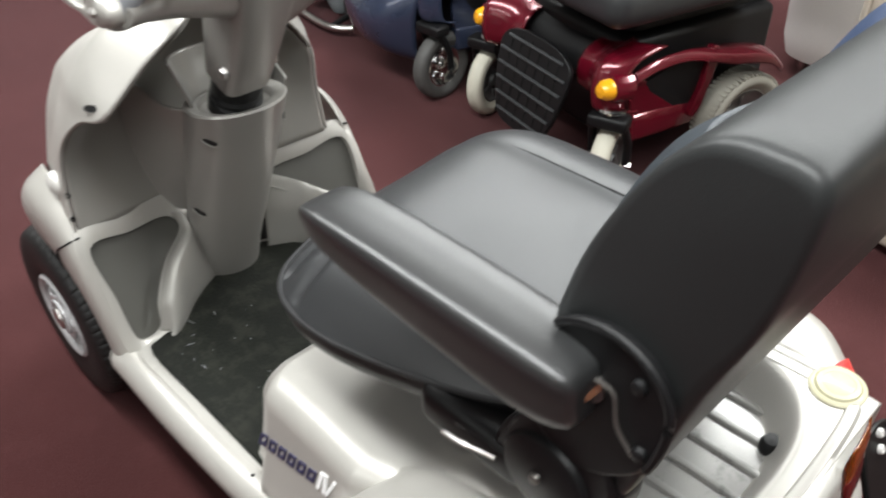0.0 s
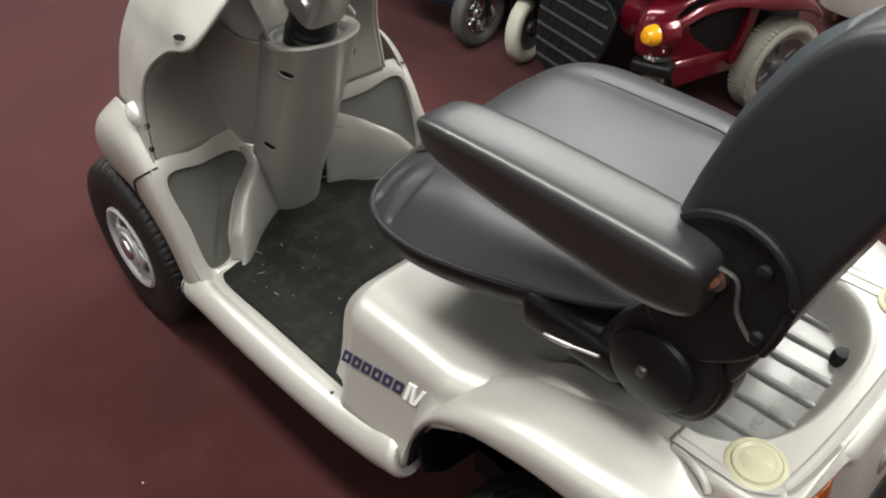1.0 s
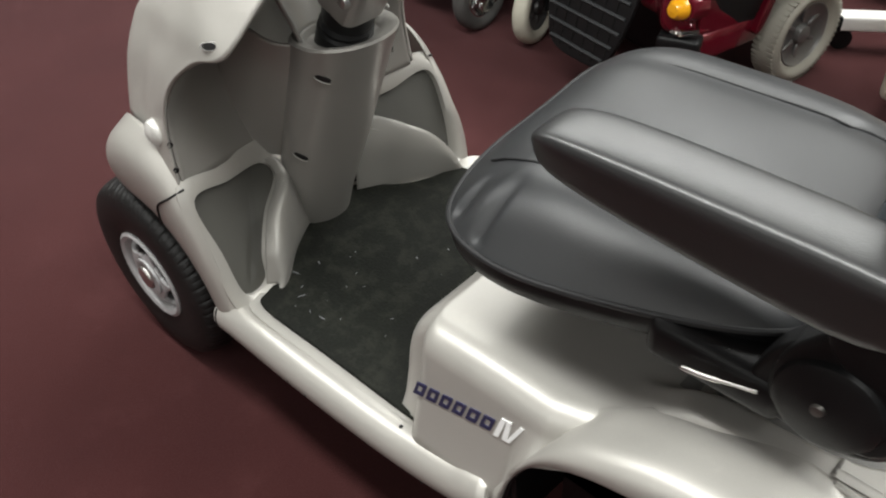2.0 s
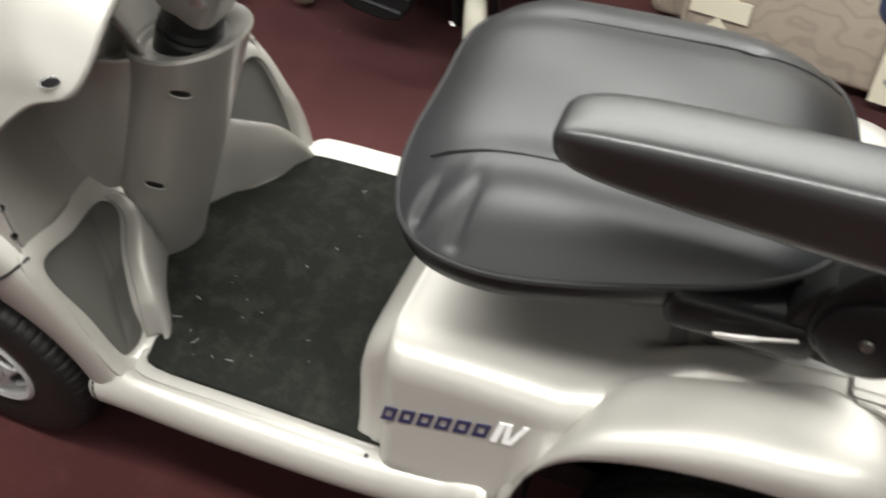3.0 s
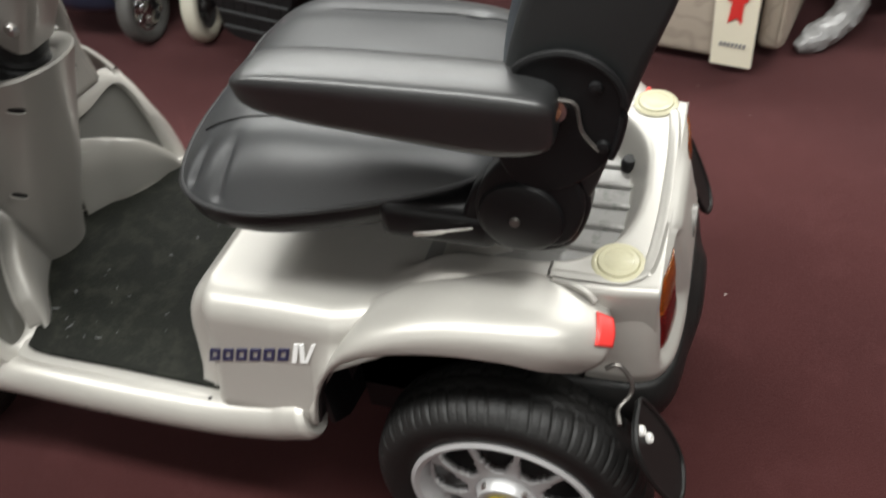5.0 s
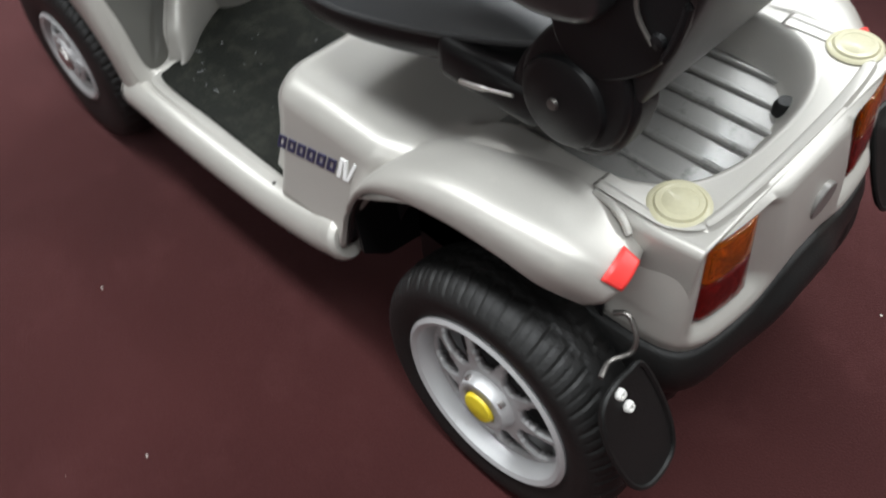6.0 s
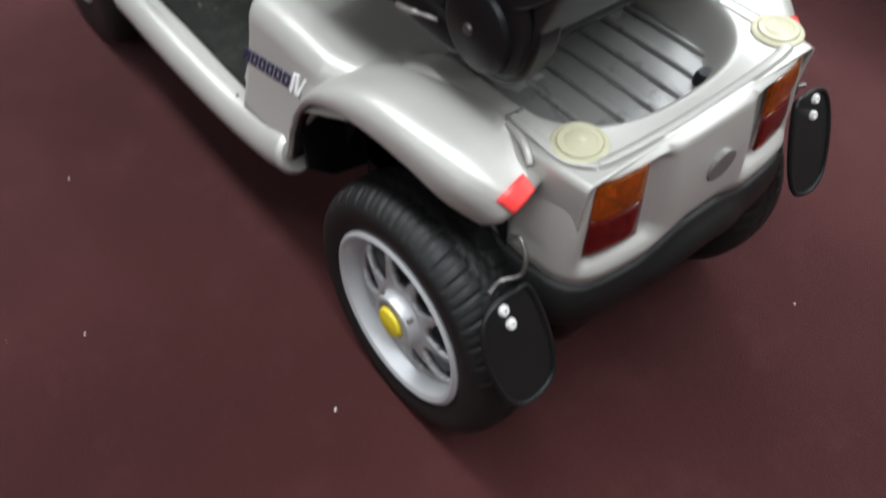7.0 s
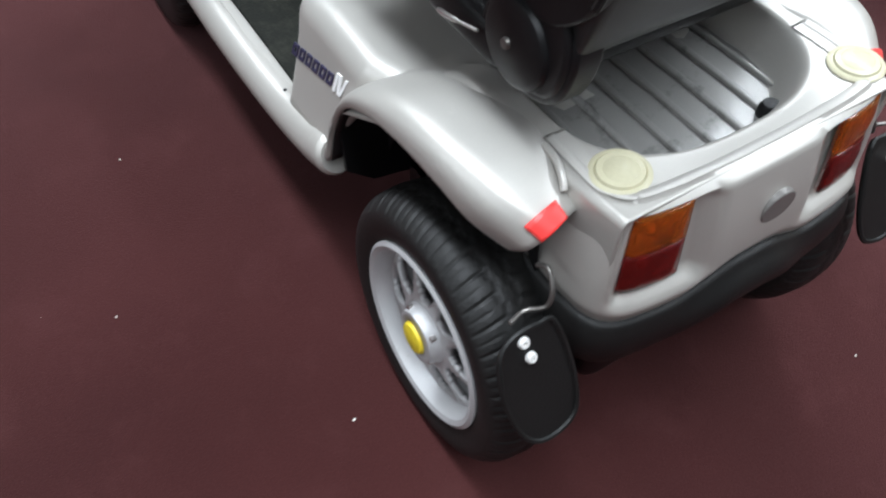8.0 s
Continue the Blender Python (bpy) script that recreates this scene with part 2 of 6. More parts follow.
def grid_faces(bm, rows, closed_u=False, closed_v=False):
    vs = [[bm.verts.new(p) for p in r] for r in rows]
    nu, nv = len(vs), len(vs[0])
    for i in range(nu if closed_u else nu - 1):
        for j in range(nv if closed_v else nv - 1):
            bm.faces.new((vs[i][j], vs[i][(j + 1) % nv], vs[(i + 1) % nu][(j + 1) % nv], vs[(i + 1) % nu][j]))
    return vs


def surf(rows, nu=6, nv=6, bm=None, closed_v=False):
    """A smooth sheet through a coarse grid of places."""
    bm = bm or bmesh.new()
    fine = [spline(r, nv, closed_v) for r in rows]
    cols = [spline([r[j] for r in fine], nu) for j in range(len(fine[0]))]
    grid_faces(bm, [[c[i] for c in cols] for i in range(len(cols[0]))], closed_v=closed_v)
    return bm


def loft(rings, bm=None, caps=True):
    bm = bm or bmesh.new()
    vs = grid_faces(bm, rings, closed_v=True)
    if caps:
        bm.faces.new(vs[0][::-1])
        bm.faces.new(vs[-1])
    return bm


def tube(path, radius, n=12, bm=None, flat=1.0, up=Vector((0, 0, 1))):
    """A round bar along a path; radius may be a list. flat squeezes it along up."""
    path = [Vector(p) for p in path]
    rings = []
    for i, p in enumerate(path):
        d = (path[min(i + 1, len(path) - 1)] - path[max(i - 1, 0)]).normalized()
        s = d.cross(up)
        s = s.normalized() if s.length > 1e-4 else d.orthogonal().normalized()
        v = s.cross(d)
        r = radius[i] if isinstance(radius, (list, tuple)) else radius
        rings.append([p + r * (math.cos(a) * s + flat * math.sin(a) * v) for a in [2 * math.pi * k / n for k in range(n)]])
    return loft(rings, bm)


def lathe(profile, n=48, axis="y", at=(0, 0, 0), bm=None, caps=True):
    """profile: (radius, along) pairs, turned about the axis through at."""
    at = Vector(at)
    rings = []
    for r, h in profile:
        ring = []
        for k in range(n):
            a = 2 * math.pi * k / n
            c, s = r * math.cos(a), r * math.sin(a)
            ring.append(at + Vector({"y": (c, h, s), "z": (c, s, h), "x": (h, c, s)}[axis]))
        rings.append(ring)
    return loft(rings, bm, caps)


def box(c, s, bm=None, m=None, r=0.0, seg=3):
    """A box with middle c and size s, its edges rounded by r."""
    own = bmesh.new()
    bmesh.ops.create_cube(own, size=1)
    bmesh.ops.scale(own, vec=s, verts=own.verts)
    if r:
        bmesh.ops.bevel(own, geom=own.edges[:] + own.verts[:], offset=r, segments=seg, affect="EDGES", profile=0.5)
    own.transform(Matrix.Translation(c) if m is None else m @ Matrix.Translation(c))
    if bm is None:
        return own
    me = bpy.data.meshes.new("tmp")
    own.to_mesh(me)
    own.free()
    bm.from_mesh(me)
    bpy.data.meshes.remove(me)
    return bm


def slab(outline, lift, bm=None):
    """A closed outline given thickness along the vector lift."""
    bm = bm or bmesh.new()
    lift = Vector(lift)
    a = [Vector(p) for p in outline]
    return loft([a, [p + lift for p in a]], bm)


def smooth01(a, b, x):
    t = max(0.0, min(1.0, (x - a) / (b - a)))
    return t * t * (3 - 2 * t)


def ramp_at(table, x):
    """Piecewise-linear reading of (x, value) pairs."""
    if x <= table[0][0]:
        return table[0][1]
    for (x0, v0), (x1, v1) in zip(table, table[1:]):
        if x <= x1:
            return v0 + (v1 - v0) * (x - x0) / (x1 - x0)
    return table[-1][1]


def both(pts, side):
    """Places given for the near side (y < 0); side -1 keeps them, +1 mirrors them."""
    return [Vector((p[0], -side * p[1], p[2])) for p in pts]


# ---- the room ----
def room():
    bm = box((0, 0.5, -0.05), (9, 9, 0.1))
    tagged(finish("floor", bm, CARPET, scale=1.0), "dark maroon short-pile carpet with specks of lint", "floor", kind="structure")
    bm = box((0, 0.5, 2.55), (9, 9, 0.1))
    tagged(finish("ceiling", bm, CEILING, scale=1.0), "plain white ceiling", "ceiling", kind="structure")
    for nm, c, s in (("wall_north", (0, 5.05, 1.25), (9, 0.1, 2.5)), ("wall_south", (0, -4.05, 1.25), (9, 0.1, 2.5)),
                     ("wall_east", (4.55, 0.5, 1.25), (0.1, 9, 2.5)), ("wall_west", (-4.55, 0.5, 1.25), (0.1, 9, 2.5))):
        tagged(finish(nm, box(c, s), PLASTER, scale=1.0), "plain grey plastered wall", "wall", kind="structure")


room()


# ---- wheels ----
def tread_cut(turn, v):
    """Depth of the tread grooves: a waved groove either side of the middle and slanted ones across the shoulders."""
    ring_groove = math.exp(-((abs(v) - 0.20 - 0.04 * math.sin(2 * math.pi * turn)) / 0.035) ** 2)
    slant = (turn + 0.5 * (v > 0) + 0.35 * abs(v)) % 1.0
    cross = math.exp(-((slant - 0.5) / 0.075) ** 4) * smooth01(0.22, 0.34, abs(v))
    sipe = 0.5 * math.exp(-(((slant + 0.5) % 1.0 - 0.5) / 0.05) ** 2) * smooth01(0.40, 0.55, abs(v))
    return 0.0022 * max(ring_groove, cross, sipe)


def wheel(parent, x, y, r, rim_r, side, windows, cap, tread_n, dish=0.42, squash=0.0):
    """A pneumatic tyre on a cast rim, parked at (x, y) on the floor; side -1 faces -y. squash flattens a soft tyre where it stands."""
    w = 0.047
    hub = thing_part("wheel", parent, (x, y, r))
    stand = -r
    r += squash
    prof = [(rim_r - 0.004, -w * 0.80), (rim_r + 0.010, -w * 0.98), (rim_r + (r - rim_r) * 0.55, -w * 1.04), (r - 0.013, -w * 0.92), (r - 0.004, -w * 0.62),
            (r - 0.001, -w * 0.3), (r, 0), (r - 0.001, w * 0.3), (r - 0.004, w * 0.62), (r - 0.013, w * 0.92), (rim_r + (r - rim_r) * 0.55, w * 1.04), (rim_r + 0.010, w * 0.98), (rim_r - 0.004, w * 0.80)]
    fine = [(p[0], p[1]) for p in spline([(a, b, 0) for a, b in prof], 4)]
    bm = bmesh.new()
    steps = 720
    ring_rows = []
    for a, h in fine:
        row = []
        for k in range(steps):
            q = 2 * math.pi * k / steps
            cut = tread_cut(k / steps * tread_n, h / w) * smooth01(r - 0.019, r - 0.012, a)
            row.append(Vector(((a - cut) * math.cos(q), h, max(stand, (a - cut) * math.sin(q)))))
        ring_rows.append(row)
    grid_faces(bm, ring_rows, closed_v=True)
    part("tyre", bm, RUBBER, hub, "worn black pneumatic tyre", sharp=70)
    # rim: outer lip, barrel, dished face with windows, hub
    s = side
    lip = [(rim_r + 0.003, s * w * 0.80), (rim_r + 0.004, s * w * 0.98), (rim_r - 0.001, s * w * 1.04), (rim_r - 0.007, s * w * 0.98), (rim_r - 0.012, s * w * 0.72),
           (rim_r - 0.016, s * w * 0.42), (rim_r - 0.018, s * w * 0.1), (rim_r - 0.018, -s * w * 0.9)]
    rim = part("rim", lathe(lip, 64, caps=False), RIM, hub, "scuffed silver cast wheel rim")
    bm = bmesh.new()
    per = 14
    n, rows = windows * per, []
    r0, r1 = rim_r - 0.014, 0.036
    span = 22
    for i in range(span + 1):
        f = i / span
        rr = r0 + (r1 - r0) * f
        h = dish + 0.24 * f + 0.06 * math.sin(math.pi * f)
        rows.append([Vector((rr * math.cos(2 * math.pi * k / n), s * w * h, rr * math.sin(2 * math.pi * k / n))) for k in range(n)])
    for rr, h in ((0.031, 0.80), (0.029, 0.98), (0.0225, 1.0)):
        rows.append([Vector((rr * math.cos(2 * math.pi * k / n), s * w * h, rr * math.sin(2 * math.pi * k / n))) for k in range(n)])
    vs = grid_faces(bm, rows, closed_v=True)
    gone = []
    for i in range(span):
        u = ((i + 0.5) / span - 0.43) / 0.40
        for k in range(n):
            v = ((k % per) + 0.5 - per / 2) / (per * (0.41 - 0.05 * u))
            if abs(u) ** 2.6 + abs(v) ** 2.6 < 1:
                gone += [fc for fc in vs[i][k].link_faces if vs[i + 1][(k + 1) % n] in fc.verts]
    bmesh.ops.delete(bm, geom=list(set(gone)), context="FACES")
    part("rim_face", bm, RIM, rim, thick=0.010)
    part("brake_drum", lathe([(0.0, -s * w * 0.25), (rim_r - 0.020, -s * w * 0.25), (rim_r - 0.020, -s * w)], 40, caps=False), BLACK, hub)
    cp = [(0.0205, s * w * 0.95), (0.0205, s * w * 1.10), (0.0185, s * w * 1.17), (0.012, s * w * 1.20), (0.0, s * w * 1.21)]
    part("hub_cap", lathe(cp, 32, caps=False), cap, hub, "round domed hub cap")
    for k in range(4):
        a = math.pi / 4 + k * math.pi / 2
        part("wheel_nut", lathe([(0.0045, s * w * 0.85), (0.0045, s * w * 0.98), (0.003, s * w * 1.0), (0.0, s * w * 1.0)], 8, at=(0.033 * math.cos(a), 0, 0.033 * math.sin(a)), caps=False), STEEL, hub)
    return hub


def thing_part(name, parent, at):
    ob = new(name)
    ob.empty_display_size = 0.05
    ob.parent = parent
    ob.location = Vector(at) * K
    return ob


# ---- the silver mobility scooter ----
YC = -0.017
scooter = thing("mobility_scooter", (0, YC, 0), "silver four-wheeled mobility scooter with black vinyl seat, parked on maroon carpet", "mobility scooter")
SHELL.add(scooter)

wheel(scooter, 0.0, -0.216, 0.162, 0.112, -1, 9, YELLOW, 42, squash=0.006).rotation_euler = (radians(-2.2), 0, 0)
wheel(scooter, 0.0, 0.227, 0.162, 0.112, 1, 9, YELLOW, 42, squash=0.006)
wheel(scooter, -0.935, -0.220, 0.160, 0.074, -1, 5, STEEL, 40, 0.66)
wheel(scooter, -0.935, 0.230, 0.160, 0.074, 1, 5, STEEL, 40, 0.66)

TOP = [(-0.372, 0.376), (-0.30, 0.384), (-0.20, 0.391), (-0.165, 0.393), (-0.12, 0.398), (-0.10, 0.402), (0.2, 0.402)]
WIDE = [(-0.372, 0.214), (-0.28, 0.218), (-0.20, 0.222), (-0.15, 0.208), (-0.10, 0.178), (0.0, 0.168), (0.10, 0.163), (0.16, 0.155)]


def tray_depth(x, y):
    """0 inside the luggage tray, 1 on the rim round it."""
    u = max(0.0, x + 0.01) / 0.122
    v = abs(y) / 0.138
    d = (u ** 2.6 + v ** 2.6) ** (1 / 2.6)
    return smooth01(0.84, 1.02, d)


def deck_height(x, y):
    z = ramp_at(TOP, x)
    rise = 0.043 * tray_depth(x, y) * smooth01(-0.168, -0.055, x)
    return z + rise


def flank_y(x, z):
    """Half width of the cover's flank ahead of the wheel arch."""
    low, top = ramp_at([(-0.38, 0.215), (-0.25, 0.225), (-0.232, 0.236)], x), deck_height(x, 0.2) - 0.026
    f = max(0.0, min(1.0, (top - z) / (top - low)))
    return ramp_at(WIDE, x) + 0.030 * ramp_at([(0.0, 0.0), (0.18, 0.12), (0.5, 0.42), (0.84, 0.80), (1.0, 1.0)], f)


def rear_cowl():
    bm = bmesh.new()
    xs = [-0.380 + 0.524 * i / 150 for i in range(151)]
    nv = 96
    rows = []
    for x in xs:
        w = ramp_at(WIDE, x) - 0.020 * (1 - math.sqrt(max(0.0, 1 - min(1.0, max(0.0, (-0.358 - x) / 0.022)) ** 2)))
        rad = ramp_at([(-0.372, 0.032), (-0.16, 0.030), (-0.06, 0.013), (0.16, 0.007)], x)
        low = ramp_at([(-0.372, 0.215), (-0.25, 0.225), (-0.232, 0.236), (-0.224, 0.285), (-0.214, 0.315), (-0.204, 0.335), (-0.154, 0.348), (0.16, 0.350)], x)
        flare = ramp_at([(-0.372, 0.030), (-0.24, 0.030), (-0.15, 0.016), (-0.10, -0.004), (0.16, 0.0)], x)
        row = []
        for k in range(nv + 1):
            y = (-1 + 2 * k / nv) * (w - rad)
            row.append(Vector((x, y, deck_height(x, y))))
        edge = row[-1].z
        side = [(w - rad + rad * math.sin(q), edge - rad + rad * math.cos(q)) for q in [radians(a) for a in (14, 28, 42, 56, 70, 84)]]
        foot = edge - rad
        side += [(w + flare * 0.12, foot * 0.82 + low * 0.18), (w + flare * 0.42, foot * 0.5 + low * 0.5), (w + flare * 0.80, foot * 0.16 + low * 0.84), (w + flare, low)]
        rows.append([Vector((x, -a, b)) for a, b in reversed(side)] + row + [Vector((x, a, b)) for a, b in side])
    front = []
    for drop, back in ((0.165, -0.004), (0.13, -0.016), (0.10, -0.026), (0.07, -0.032), (0.045, -0.033), (0.028, -0.029), (0.015, -0.019), (0.006, -0.009), (0.002, -0.003)):
        front.append([Vector((-0.380 + back, p.y * (1 - 0.06 * (0.165 - drop)), max(0.215, p.z - drop))) for p in rows[0]])
    grid_faces(bm, front + rows)
    part("rear_cowl", bm, SILVER, scooter, "silver moulded rear body cover", thick=0.003, sharp=60)
    # ribs on the tray floor
    for k in range(7):
        y = -0.105 + 0.035 * k
        x1 = 0.112 * (1 - min(1.0, abs(y) / 0.138) ** 2.6) ** (1 / 2.6) - 0.016
        pts = [(-0.09, y, 0.4025), (-0.06, y, 0.4055), (x1 - 0.02, y, 0.4055), (x1, y, 0.4035)]
        part("tray_rib", tube(spline(pts, 3), [0.0015] + [0.0042] * 8 + [0.0015], 8, flat=0.8), SHADED_TRAY, scooter)
    bm = bmesh.new()
    pts = []
    for k in range(49):
        a = -math.pi / 2 + math.pi * k / 48
        ca, sa = max(0.0, math.cos(a)) ** (2 / 2.6), math.copysign(abs(math.sin(a)) ** (2 / 2.6), math.sin(a))
        pts.append(Vector((-0.01 + 0.122 * 0.86 * ca, 0.138 * 0.86 * sa, 0.4035)))
    pts = [Vector((-0.12, pts[0].y, 0.4025))] + pts + [Vector((-0.12, pts[-1].y, 0.4025))]
    part("tray_floor", slab(pts, (0, 0, 0.0005), bm), SHADED_TRAY, scooter, "scuffed silver ribbed luggage tray, darkened for the seat's shade")
    part("tray_knob", lathe([(0.0, 0.40), (0.0105, 0.40), (0.011, 0.413), (0.008, 0.419), (0.0, 0.420)], 16, "z", (0.085, 0.070, 0), caps=False), BLACK, scooter, "black rubber tray knob")


REAR_PLAN = spline([(0.03, -0.168, 0), (0.10, -0.168, 0), (0.138, -0.163, 0), (0.157, -0.147, 0), (0.165, -0.115, 0), (0.169, -0.06, 0), (0.170, 0, 0),
                    (0.169, 0.06, 0), (0.165, 0.115, 0), (0.157, 0.147, 0), (0.138, 0.163, 0), (0.10, 0.168, 0), (0.03, 0.168, 0)], 10)


def rear_sweep(i, z, out):
    """A place on the rear skirt: step i along the plan, height z, pushed out by so much."""
    p, a, b = REAR_PLAN[i], REAR_PLAN[max(i - 1, 0)], REAR_PLAN[min(i + 1, len(REAR_PLAN) - 1)]
    t = (b - a).normalized()
    n = Vector((t.y, -t.x, 0))
    if n.dot(p - Vector((0.0, 0, 0))) < 0:
        n = -n
    q = p + n * out
    return Vector((q.x, q.y, z))


def skirt_lean(z):
    return -0.017 * max(0.0, min(1.0, (z - 0.312) / 0.134))


def lamp_zone(y, z):
    """1 inside the hollow that holds a tail lamp."""
    a = abs(y)
    u = smooth01(0.052, 0.074, a) * (1 - smooth01(0.150, 0.158, a))
    v = smooth01(0.330, 0.350, z) * (1 - smooth01(0.428, 0.444, z))
    return u * v


def rear_bottom(y):
    """Lower edge of the silver skirt."""
    return 0.310 + 0.020 * (1 - smooth01(0.015, 0.085, abs(y)))


def rear_skirt():
    bm = bmesh.new()
    rows = []
    nz = 36
    for i, p in enumerate(REAR_PLAN):
        row = []
        bot = rear_bottom(p.y)
        for k in range(nz + 1):
            f = k / nz
            z = 0.4475 + (bot - 0.4475) * f
            out = 0.004 * math.sin(math.pi * f) + 0.006 * f - 0.014 * (1 - smooth01(0.0, 0.09, f)) ** 2 - 0.006 * smooth01(0.85, 1.0, f)
            x_ok = smooth01(0.10, 0.14, p.x)
            row.append(rear_sweep(i, z, out + skirt_lean(z) - 0.017 * lamp_zone(p.y, z) * x_ok))
        # raised upper rim with a small step down to the deck
        turn_in = -0.020 - 0.018 * smooth01(0.10, 0.15, p.x)
        rows.append([rear_sweep(i, 0.4440, turn_in - 0.003), rear_sweep(i, 0.4482, turn_in), rear_sweep(i, 0.4488, turn_in + 0.007)] + row)
    grid_faces(bm, rows)
    part("rear_skirt", bm, SILVER, scooter, "silver rear panel with tail lamp recesses", thick=0.003, sharp=60)
    # bumper
    bm, rows = bmesh.new(), []
    for i, p in enumerate(REAR_PLAN):
        t = rear_bottom(p.y) + 0.002
        mid = 1 - smooth01(0.03, 0.10, abs(p.y))
        prof = [(-0.03, t), (0.002, t), (0.010, t - 0.008), (0.015 + 0.008 * mid, t - 0.026), (0.013 + 0.008 * mid, t - 0.050), (0.002, t - 0.070), (-0.03, t - 0.074)]
        rows.append([rear_sweep(i, z, o) for o, z in spline2(prof, 3)])
    grid_faces(bm, rows)
    part("rear_bumper", bm, BUMPER, scooter, "dark grey plastic rear bumper")
    # tail lamps
    for side in (-1, 1):
        cluster = thing_part("tail_lamp", scooter, (0, 0, 0))
        SHELL.add(cluster)
        idx = [i for i, p in enumerate(REAR_PLAN) if 0.084 <= side * p.y <= 0.152 and p.x > 0.12]
        for nm, z0, z1, mat in (("amber_lens", 0.396, 0.4400, AMBER), ("red_lens", 0.3500, 0.3945, RED_LENS)):
            bm, rows = bmesh.new(), []
            for j, i in enumerate(idx):
                e = min(j, len(idx) - 1 - j)
                rows.append([rear_sweep(i, z0 + (z1 - z0) * k / 8, skirt_lean(z0 + (z1 - z0) * k / 8) - 0.002 + 0.003 * min(1.0, e / 2) * math.sin(math.pi * (0.15 + 0.7 * k / 8))) for k in range(9)])
            grid_faces(bm, rows)
            part(nm, bm, mat, cluster, "glossy ribbed lens", thick=0.003)
        bm, rows = bmesh.new(), []
        for j, i in enumerate(idx):
            e = math.sin(math.pi * j / (len(idx) - 1))
            rows.append([rear_sweep(i, 0.352 + 0.086 * k / 10, skirt_lean(0.352 + 0.086 * k / 10) - 0.006 - 0.006 * e * abs(math.sin(2 * math.pi * k / 10))) for k in range(11)])
        grid_faces(bm, rows)
        part("reflector", bm, REFLECTOR, cluster, "bright reflector behind the lenses")
        mid = idx[len(idx) // 2]
        for z in (0.374, 0.418):
            bulb = bmesh.new()
            bmesh.ops.create_uvsphere(bulb, u_segments=14, v_segments=9, radius=0.0042, matrix=Matrix.Translation(rear_sweep(mid, z, skirt_lean(z) - 0.0075)))
            part("bulb", bulb, PAPER, cluster)
    part("rear_badge", lathe([(0.0, 0.1715), (0.0185, 0.1715), (0.0195, 0.1705), (0.0195, 0.150)], 32, "x", (0.0, 0.010, 0.388), caps=False), BADGE, scooter, "plain grey round badge")


def spline2(prof, n):
    return [(p.x, p.y) for p in spline([(a, b, 0) for a, b in prof], n)]


